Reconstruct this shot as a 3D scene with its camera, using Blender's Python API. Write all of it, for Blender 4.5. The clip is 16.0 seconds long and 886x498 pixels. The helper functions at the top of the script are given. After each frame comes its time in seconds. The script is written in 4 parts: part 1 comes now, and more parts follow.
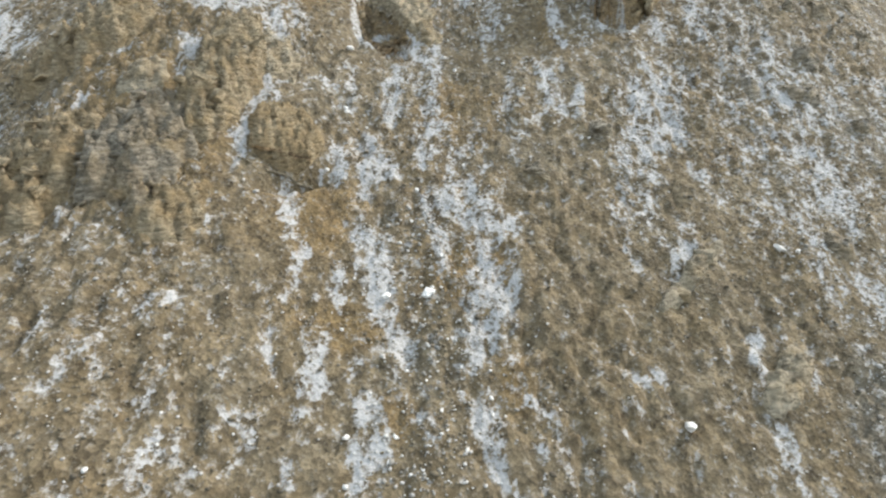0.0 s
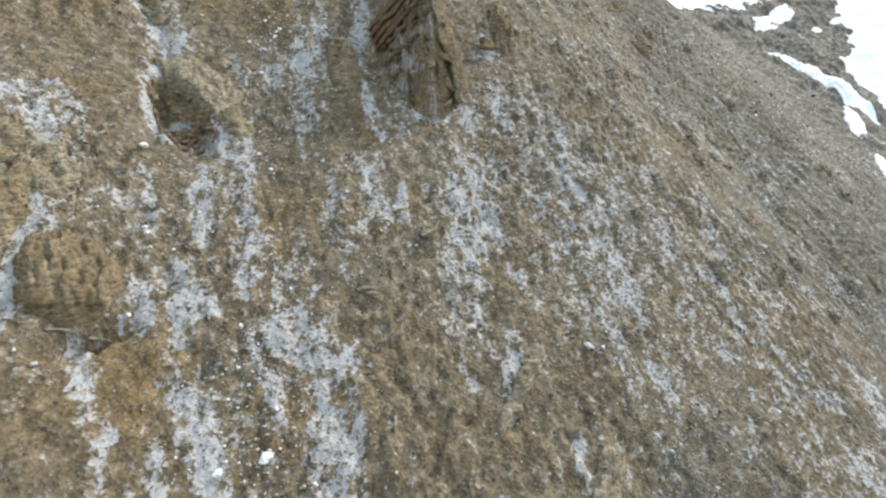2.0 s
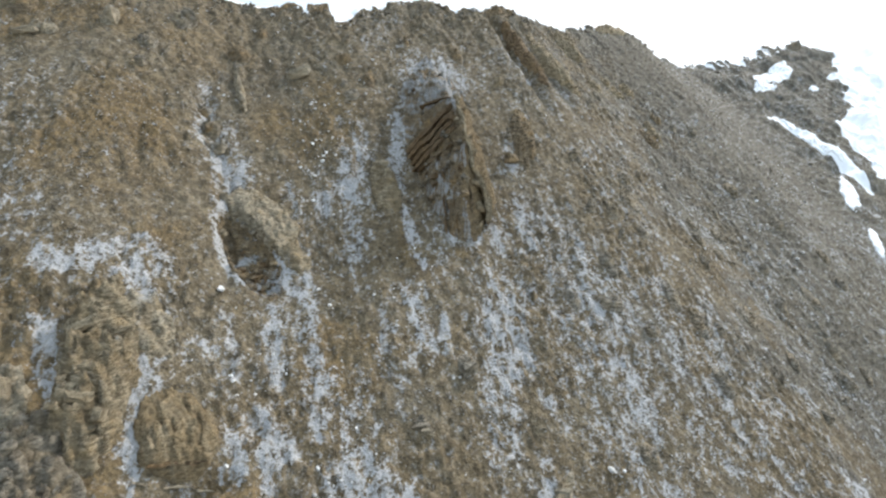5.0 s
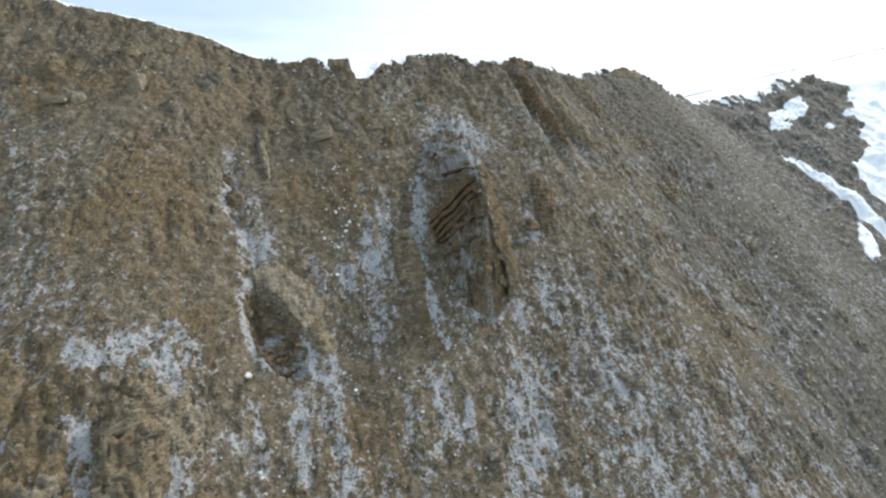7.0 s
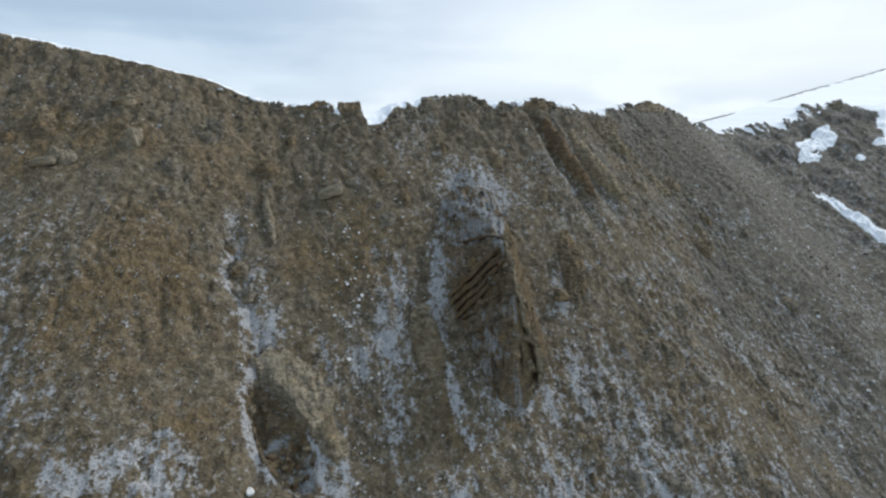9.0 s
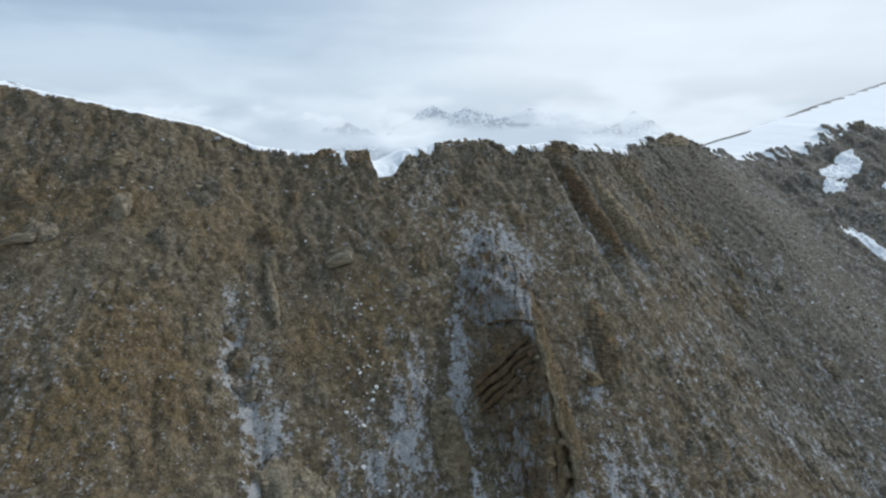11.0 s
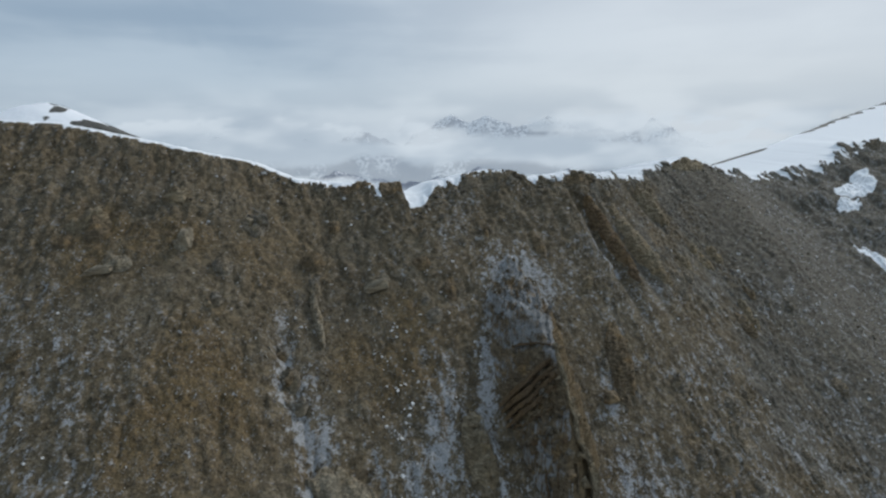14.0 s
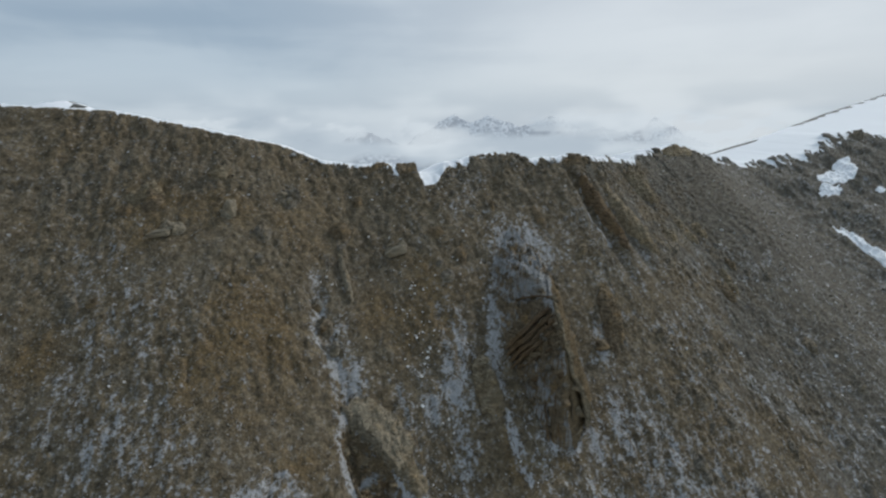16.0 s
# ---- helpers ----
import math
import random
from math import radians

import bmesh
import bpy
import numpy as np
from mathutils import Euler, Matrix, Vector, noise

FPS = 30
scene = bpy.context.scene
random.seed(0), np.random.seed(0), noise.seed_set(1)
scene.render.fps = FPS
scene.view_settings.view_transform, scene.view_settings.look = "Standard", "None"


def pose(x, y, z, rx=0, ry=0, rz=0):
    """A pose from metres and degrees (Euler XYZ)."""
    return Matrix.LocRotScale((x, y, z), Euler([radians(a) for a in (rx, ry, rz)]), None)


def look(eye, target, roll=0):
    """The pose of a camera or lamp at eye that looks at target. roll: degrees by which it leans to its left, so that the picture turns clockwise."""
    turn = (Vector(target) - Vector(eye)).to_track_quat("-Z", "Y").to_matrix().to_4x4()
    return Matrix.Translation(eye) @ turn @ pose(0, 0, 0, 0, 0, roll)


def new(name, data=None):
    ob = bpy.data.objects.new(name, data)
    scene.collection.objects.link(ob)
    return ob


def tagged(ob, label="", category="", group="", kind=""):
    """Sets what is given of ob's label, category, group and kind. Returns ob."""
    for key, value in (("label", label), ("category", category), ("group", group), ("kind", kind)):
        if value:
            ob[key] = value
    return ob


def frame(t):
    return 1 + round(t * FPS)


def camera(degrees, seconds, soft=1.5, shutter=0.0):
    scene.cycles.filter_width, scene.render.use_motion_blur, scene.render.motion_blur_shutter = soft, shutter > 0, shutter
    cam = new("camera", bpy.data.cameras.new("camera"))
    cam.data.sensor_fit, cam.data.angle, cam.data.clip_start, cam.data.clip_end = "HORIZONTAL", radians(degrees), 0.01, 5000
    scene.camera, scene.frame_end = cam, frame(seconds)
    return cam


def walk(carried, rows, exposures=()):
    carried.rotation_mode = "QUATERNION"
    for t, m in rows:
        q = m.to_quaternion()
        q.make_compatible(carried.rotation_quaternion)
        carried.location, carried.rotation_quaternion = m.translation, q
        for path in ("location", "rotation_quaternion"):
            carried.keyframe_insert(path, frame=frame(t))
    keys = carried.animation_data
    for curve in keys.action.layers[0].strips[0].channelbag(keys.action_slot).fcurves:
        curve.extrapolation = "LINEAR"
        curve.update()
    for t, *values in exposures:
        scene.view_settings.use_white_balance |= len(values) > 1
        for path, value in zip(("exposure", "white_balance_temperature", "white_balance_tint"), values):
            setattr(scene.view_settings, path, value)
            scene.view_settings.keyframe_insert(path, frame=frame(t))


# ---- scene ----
# A drone climbs in front of a steep scree face, rises over its crest and backs away.
cam = camera(78.5, 16.0, soft=2.4)
METRES, EYE, TILT, LEAN, TURN = 100.0, 60.0, -14.0, 0.0, 0.0
ROWS = [
    (0.0, 0.0, 0.0, 0.0, 0.0, 0.0, -0.0),
    (0.5, 0.0005, 0.0114, 0.0298, -6.57, -0.03, 1.53),
    (1.0, 0.0016, 0.0171, 0.0581, -13.17, -0.28, 3.08),
    (1.5, 0.0004, 0.0174, 0.0849, -18.28, -0.56, 4.32),
    (2.0, -0.0042, 0.0128, 0.1117, -18.63, -0.45, 4.51),
    (2.5, -0.0111, 0.0037, 0.1385, -18.7, -0.29, 4.58),
    (3.0, -0.0204, -0.0088, 0.1651, -18.74, -0.16, 4.63),
    (3.5, -0.0311, -0.0237, 0.1902, -18.77, -0.09, 4.64),
    (4.0, -0.0425, -0.0412, 0.2138, -18.73, -0.09, 4.7),
    (6.5, -0.0779, -0.0624, 0.3411, -17.98, 0.6, 4.33),
    (7.0, -0.0789, -0.0511, 0.3679, -17.83, 0.73, 4.25),
    (7.5, -0.0787, -0.0365, 0.3943, -17.66, 0.87, 4.17),
    (8.0, -0.0775, -0.0188, 0.4211, -17.57, 0.94, 4.09),
    (8.5, -0.0754, 0.0012, 0.4487, -17.47, 0.98, 4.02),
    (9.0, -0.0727, 0.0232, 0.4771, -17.38, 0.98, 3.95),
    (11.5, -0.0743, 0.1072, 0.6257, -17.72, 0.27, 4.02),
    (12.0, -0.0755, 0.1033, 0.649, -17.81, 0.37, 3.99),
    (12.5, -0.0763, 0.0989, 0.673, -17.69, 0.76, 4.14),
    (13.0, -0.0769, 0.0956, 0.6879, -17.53, 1.11, 4.28),
    (13.1, -0.0771, 0.0955, 0.6895, -17.51, 1.15, 4.28),
    (13.4, -0.0977, 0.0561, 0.6471, -15.75, 1.45, 4.06),
    (13.5, -0.0999, 0.0521, 0.6446, -15.74, 1.43, 4.07),
    (14.0, -0.1107, 0.0321, 0.6322, -15.71, 1.31, 4.11),
    (14.5, -0.1223, 0.0085, 0.6186, -15.64, 1.29, 4.13),
    (15.0, -0.1354, -0.0175, 0.6036, -15.61, 1.23, 4.14),
    (15.5, -0.1495, -0.047, 0.5886, -15.52, 1.32, 4.15),
    (16.0, -0.1643, -0.0785, 0.5726, -15.44, 1.38, 4.17),
]
# the clip's camera darkens its picture as the bright sky comes in
EXPOSURES = [(0.0, 1.62, 7050, 10), (1.0, 1.57, 6950, 10), (2.0, 1.5, 6850, 10), (4.0, 1.41, 6700, 10), (6.5, 1.09, 6550, 10), (7.5, 0.88, 6450, 10), (9.0, 0.48, 6300, 10), (11.5, 0.22, 6130, 9), (12.2, 0.04, 6100, 9), (13.1, -0.06, 6150, 9), (16.0, -0.02, 6400, 9)]
walk(cam, [(t, pose(0, 0, EYE, TILT, LEAN, TURN) @ pose(METRES * x, METRES * y, METRES * z, 90 + pitch, roll, yaw)) for t, x, y, z, yaw, pitch, roll in ROWS], EXPOSURES)


# ---- node helper ----
class Nodes:
    def __init__(self, tree):
        self.t = tree
        tree.nodes.clear()

    def add(self, kind):
        return self.t.nodes.new(kind)

    def vector(self, operation):
        n = self.add("ShaderNodeVectorMath")
        n.operation = operation
        return n

    def link(self, a, b):
        self.t.links.new(a, b)

    def noise(self, vec, scale, detail=4.0, rough=0.6, dist=0.0):
        n = self.add("ShaderNodeTexNoise")
        n.inputs["Scale"].default_value = scale
        n.inputs["Detail"].default_value = detail
        n.inputs["Roughness"].default_value = rough
        n.inputs["Distortion"].default_value = dist
        if vec is not None:
            self.link(vec, n.inputs["Vector"])
        return n.outputs["Fac"]

    def cells(self, vec, scale, out="Color"):
        n = self.add("ShaderNodeTexVoronoi")
        n.inputs["Scale"].default_value = scale
        self.link(vec, n.inputs["Vector"])
        return n.outputs[out]

    def mapping(self, vec, scale=(1, 1, 1), rot=(0, 0, 0), loc=(0, 0, 0)):
        n = self.add("ShaderNodeMapping")
        n.inputs["Scale"].default_value = scale
        n.inputs["Rotation"].default_value = rot
        n.inputs["Location"].default_value = loc
        self.link(vec, n.inputs["Vector"])
        return n.outputs["Vector"]

    def put(self, value, socket):
        if hasattr(value, "is_linked"):
            self.link(value, socket)
        else:
            socket.default_value = value

    def math(self, op, a, b=0.0, clamp=False):
        n = self.add("ShaderNodeMath")
        n.operation, n.use_clamp = op, clamp
        self.put(a, n.inputs[0])
        self.put(b, n.inputs[1])
        return n.outputs[0]

    def mix(self, f, a, b, blend="MIX"):
        n = self.add("ShaderNodeMix")
        n.data_type, n.blend_type = "RGBA", blend
        self.put(f, n.inputs[0])
        for v, s in ((a, n.inputs[6]), (b, n.inputs[7])):
            if hasattr(v, "is_linked"):
                self.link(v, s)
            else:
                s.default_value = (*v, 1.0)
        return n.outputs[2]

    def step(self, v, lo, hi, a=0.0, b=1.0):
        n = self.add("ShaderNodeMapRange")
        n.interpolation_type = "SMOOTHSTEP"
        self.put(v, n.inputs[0])
        for i, x in enumerate((lo, hi, a, b)):
            n.inputs[i + 1].default_value = x
        return n.outputs[0]

    def attr(self, name):
        n = self.add("ShaderNodeAttribute")
        n.attribute_name = name
        return n.outputs["Fac"]

    def surface(self, colour, rough=0.9, height=None, bump=0.3, reach=0.1, spec=0.25):
        p = self.add("ShaderNodeBsdfPrincipled")
        self.put(colour if hasattr(colour, "is_linked") else (*colour, 1.0), p.inputs["Base Color"])
        self.put(rough, p.inputs["Roughness"])
        p.inputs["Specular IOR Level"].default_value = spec
        if height is not None:
            b = self.add("ShaderNodeBump")
            b.inputs["Strength"].default_value = bump
            b.inputs["Distance"].default_value = reach
            self.link(height, b.inputs["Height"])
            self.link(b.outputs[0], p.inputs["Normal"])
        o = self.add("ShaderNodeOutputMaterial")
        self.link(p.outputs[0], o.inputs["Surface"])
        return p


def material(name):
    m = bpy.data.materials.new(name)
    m.use_nodes = True
    return m, Nodes(m.node_tree)


# ---- world: an overcast sky, brighter where the sun stands behind the cloud ----
SUN_AZ, SUN_EL = 62.0, 42.0  # degrees clockwise from straight ahead, and up
world = bpy.data.worlds.new("overcast_sky")
scene.world = world
world.use_nodes = True
w = Nodes(world.node_tree)
sky = w.add("ShaderNodeTexSky")
sky.sky_type, sky.sun_disc, sky.sun_elevation, sky.sun_rotation = "NISHITA", False, radians(SUN_EL), radians(SUN_AZ)
direction = w.add("ShaderNodeTexCoord").outputs["Generated"]
sheet = w.mapping(direction, (1.0, 1.0, 7.0))
bands = w.noise(sheet, 1.7, 4.0, 0.48, 0.3)
wisps = w.noise(w.mapping(direction, (1.3, 1.3, 2.4), loc=(3.1, 0.4, 1.7)), 3.5, 5.0, 0.5, 0.4)
cover = w.math("ADD", w.math("MULTIPLY", bands, 0.65), w.math("MULTIPLY", wisps, 0.35))
cloud = w.mix(w.step(cover, 0.36, 0.64), (0.365, 0.465, 0.575), (0.55, 0.645, 0.735))
glow = w.vector("DOT_PRODUCT")
w.link(direction, glow.inputs[0])
ga, ge = radians(58.0), radians(14.0)
glow.inputs[1].default_value = (math.sin(ga) * math.cos(ge), math.cos(ga) * math.cos(ge), math.sin(ge))
cloud = w.mix(w.step(glow.outputs["Value"], 0.45, 1.0, 0.0, 0.5), cloud, (1.0, 1.0, 0.99))
thin = w.vector("SCALE")
w.link(sky.outputs[0], thin.inputs[0])
thin.inputs["Scale"].default_value = 0.08
air = w.mix(0.9, thin.outputs[0], cloud)
back = w.add("ShaderNodeBackground")
w.link(air, back.inputs["Color"])
back.inputs["Strength"].default_value = 0.92
w.link(back.outputs[0], w.add("ShaderNodeOutputWorld").inputs["Surface"])

sun = new("sun", bpy.data.lights.new("sun", "SUN"))
sun.data.energy, sun.data.angle, sun.data.color = 1.65, radians(7), (1.0, 0.95, 0.88)
sa, se = radians(SUN_AZ), radians(SUN_EL)
sun.matrix_world = look((200 * math.sin(sa) * math.cos(se), 200 * math.cos(sa) * math.cos(se), 200 * math.sin(se)), (0, 0, 0))

# ---- noise in numpy, for relief and deposits ----
TABLE = np.random.RandomState(7).rand(256, 256)


def lattice(x, y, seed=0):
    x = np.asarray(x, float) + 37.3 * seed
    y = np.asarray(y, float) + 91.7 * seed
    i, j = np.floor(x).astype(int), np.floor(y).astype(int)
    f, g = x - i, y - j
    f, g = f * f * (3 - 2 * f), g * g * (3 - 2 * g)
    a, b = i & 255, j & 255
    c, d = (i + 1) & 255, (j + 1) & 255
    return (TABLE[a, b] * (1 - f) + TABLE[c, b] * f) * (1 - g) + (TABLE[a, d] * (1 - f) + TABLE[c, d] * f) * g


def fbm(x, y, seed=0, octaves=4, gain=0.5):
    total, amp, norm = 0.0, 1.0, 0.0
    for k in range(octaves):
        total = total + amp * lattice(x * 2 ** k, y * 2 ** k, seed + k)
        norm += amp
        amp *= gain
    return total / norm


def joints(x, y, seed=0):
    """0 in the cracks between blocks and up to 1 on their tops."""
    x = x + 0.5 * (fbm(x * 1.3, y * 1.3, seed + 1, 3) - 0.5)
    y = y + 0.5 * (fbm(x * 1.3, y * 1.3, seed + 2, 3) - 0.5)
    i, j = np.floor(x).astype(int), np.floor(y).astype(int)
    first, second = np.full_like(x, 9.0), np.full_like(x, 9.0)
    for di in (-1, 0, 1):
        for dj in (-1, 0, 1):
            a, b = i + di, j + dj
            cx = a + TABLE[(a + 17 * seed) & 255, b & 255]
            cy = b + TABLE[a & 255, (b + 29 * seed + 101) & 255]
            d = np.hypot(x - cx, y - cy)
            second = np.minimum(second, np.maximum(first, d))
            first = np.minimum(first, d)
    return smooth(second - first, 0.0, 0.42)


def smooth(v, lo, hi):
    s = np.clip((np.asarray(v, float) - lo) / (hi - lo), 0, 1)
    return s * s * (3 - 2 * s)


# ---- the shape of the mountain ----
RIBS = [(-55, -2.198, 2.427), (-30, 3.534, -2.92), (-5, -3.194, -2.106), (22, -0.776, 0.85), (47, 1.617, 2.734), (78, -3.399, -0.008), (108, -0.455, -0.755)]
CREST_X = [-400, -150, -71, -50, -32, -23, -16, -9, -3, 4, 11, 26, 30, 35, 37, 48, 60, 70, 75, 80, 93, 106, 137, 150, 165, 180, 192, 205, 230, 290, 400]
CREST_Z = [132, 128, 123, 121.7, 117.8, 115.7, 114.1, 111, 110.1, 109.9, 109.7, 111.4, 112, 111.6, 110.6, 111.5, 110.7, 109.4, 110.5, 111.4, 112.8, 109.4, 106.5, 106, 108.2, 112.2, 115.4, 114.5, 117, 125, 140]


def flank(x, y):
    """The scree face without its crest."""
    x, y = np.asarray(x, float), np.asarray(y, float)
    yc = np.clip(y, -20, 150)
    xc = np.clip(x, -75, 135)
    u, v = xc / 100, (yc - 80) / 50
    z = 78.337 - 2.229 * u + 40.746 * v - 6.556 * u * u + 1.289 * u * v - 0.425 * v * v - 4.427 * u ** 3 - 1.351 * v ** 3
    for c, a, b in RIBS:
        z = z + np.exp(-((xc - c) / 15.0) ** 2) * (a + b * v)
    z = z + (y - yc) * 0.75
    s = smooth(x, 95, 140)
    return z * (1 - s) + (95.27 + 0.0712 * (x - 150) + 0.575 * (y - 140)) * s


def fall_u(x, y):
    """A coordinate that stays the same down the fall line."""
    return x + 0.28 * smooth(x, 35, 80) * (y - 95)


def hollow_q(x, y):
    """How far a place lies from the middle of the hollow under the pale slab: 1 at its rim."""
    a, b = (x + 7.5) * 0.4 - (y - 74.2) * 0.92, (x + 7.5) * 0.92 + (y - 74.2) * 0.4
    return (a / 6.9) ** 2 + (b / 2.9) ** 2 + 0.7 * (fbm(x / 1.6, y / 1.6, 127, 4, 0.6) - 0.5)


def hollow(x, y):
    return 1.9 * smooth(1 - hollow_q(x, y), 0, 0.6)


def bedrock(x, y):
    """Where the low western bedrock lies bare between its knolls."""
    return smooth(-x, 17, 22) * smooth(y, 37, 42) * (1 - smooth(y, 64, 71)) * (1 - smooth(-x, 50, 58))


def relief(x, y):
    u = fall_u(x, y)
    near = smooth(y, -10, 20)
    z = 1.1 * (fbm(u / 9, y / 26, 3, 3) - 0.5) + 0.5 * (fbm(u / 2.3, y / 8, 11, 3) - 0.5)
    z = z + 0.9 * (fbm(u / 1.7, y / 2.6, 5, 4, 0.62) - 0.5)
    creased = np.abs(2 * fbm(u / 2.6, y / 4.2, 15, 4, 0.6) - 1)
    z = z - 0.5 * (1 - smooth(creased, 0.0, 0.16)) * smooth(fbm(x / 9, y / 9, 19, 2), 0.38, 0.6) * (1 - smooth(x, 30, 50))
    z = z * (1 - 0.6 * smooth(x, 40, 65))
    z = z + smooth(x, 30, 50) * (1 - smooth(x, 110, 130)) * smooth(fbm(x / 7, y / 7, 23, 2), 0.4, 0.6) * 0.5 * (joints(x / 1.3, y / 1.5, 67) - 0.5)
    coarse = smooth(fbm(x / 12, y / 12, 21, 2), 0.42, 0.62)
    z = z + 1.15 * coarse * (fbm(x / 1.2, y / 1.5, 31, 3, 0.6) - 0.45)
    z = z + bedrock(x, y) * (0.6 * (joints((x + 0.6 * y) / 2.6, (y - 0.4 * x) / 3.2, 63) - 0.6) + 0.3 * (joints((x + 0.3 * y) / 0.7, y / 1.5, 65) - 0.6))
    right = smooth(x, 118, 150)
    z = z + right * (9.0 * (fbm(x / 15, y / 13, 41, 5, 0.58) - 0.5) + 3.0 * (fbm(x / 4, y / 3.4, 45, 4, 0.6) - 0.5))
    top = smooth(flank(x, y), 97, 110) * (1 - right)
    knob = fbm(u / 2.0, y / 3.6, 51, 4, 0.62)
    z = z + top * 2.6 * (knob - 0.5) * (1 - 0.5 * smooth(x, 48, 60))
    z = z - hollow(x, y)
    z = z - 2.2 * np.exp(-((x + 13.8) / 3.2) ** 4 - ((y - 49.7 - 0.45 * (x + 13.2)) / 0.9) ** 2)
    # gullies: (x, y, lean, width, depth, reach)
    for gx, gy, lean, wide, deep, long in ((46.3, 108, 0.10, 1.2, 2.4, 13), (52.0, 103, 0.2, 1.3, 1.2, 9), (64, 120, 0.4, 2.2, 1.3, 6), (-12.3, 94, 0.05, 1.5, 1.3, 8), (-10.6, 77, -0.05, 1.2, 1.5, 9), (15.6, 84, 0.12, 1.0, 1.3, 9)):
        axis = gx - lean * (y - gy) + 2.6 * (fbm(y / 5.0, 0 * y + gx, 61, 3) - 0.5)
        z = z - deep * np.exp(-((x - axis) / wide) ** 2) * np.exp(-((y - gy) / long) ** 4)
    return z * near


def crest(x):
    x = np.asarray(x, float)
    t = np.interp(x, CREST_X, CREST_Z)
    notch = smooth(x, 10.7, 11.3) * (2.2 * (1 - smooth(x, 13.2, 18)) + 1.4 * (1 - smooth(x, 13, 24))) + 1.8 * smooth(x, 5.7, 6.0) * (1 - smooth(x, 6.5, 6.9))
    jag = 0.7 + 1.6 * smooth(x, -14, -4) + 2.2 * smooth(x, 118, 140)
    teeth = smooth(fbm(x / 1.6, 0 * x, 71, 4, 0.6), 0.3, 0.7)
    return t, t - notch + jag * (teeth - 0.5) * (1 - smooth(x, 5, 6) * (1 - smooth(x, 17, 20)))


def ground(x, y):
    """Height of the ground, how far behind the crest it lies, and how far that is from the snow ridge in the east."""
    x, y = np.asarray(x, float), np.asarray(y, float)
    z = flank(x, y) + relief(x, y)
    whole, edge = crest(x)
    d = np.maximum((z - edge) / 0.8, 0)
    floor = -8.0
    z = floor + 6 * np.logaddexp(0, (z - floor) / 6)
    fall = np.minimum(0.12 * d + 0.004 * d * d, 560)
    west = edge + (whole + 1.25 - edge) * (1 - np.exp(-d / (1.1 + 1.6 * np.maximum(whole - edge - 0.8, 0)))) - fall
    # the snow ridge behind the eastern spur
    ridge_y = np.interp(x, (100, 125, 146, 194, 250, 332, 440, 572), (190, 193, 197, 204, 228, 255, 295, 340))
    ridge_z = np.interp(x, (100, 125, 146, 194, 250, 332, 440, 572), (92, 99, 106, 116.5, 125.5, 139.5, 158, 181))
    room = np.maximum(ridge_y - (y - d), 6)
    past = np.maximum(d - room, 0)
    lip = whole + (edge - whole) * np.exp(-d / 2.0)
    east = lip + (ridge_z - lip) * np.clip(d / room, 0, 1) - np.minimum(0.3 * past + 0.004 * past * past, 560)
    s = smooth(x, 104, 128)
    z = np.where(d > 0, west * (1 - s) + east * s, z)
    return z, d, np.where(s > 0.5, np.abs(d - room), 99.0)


def height(x, y):
    return float(ground(np.array([x]), np.array([y]))[0][0])


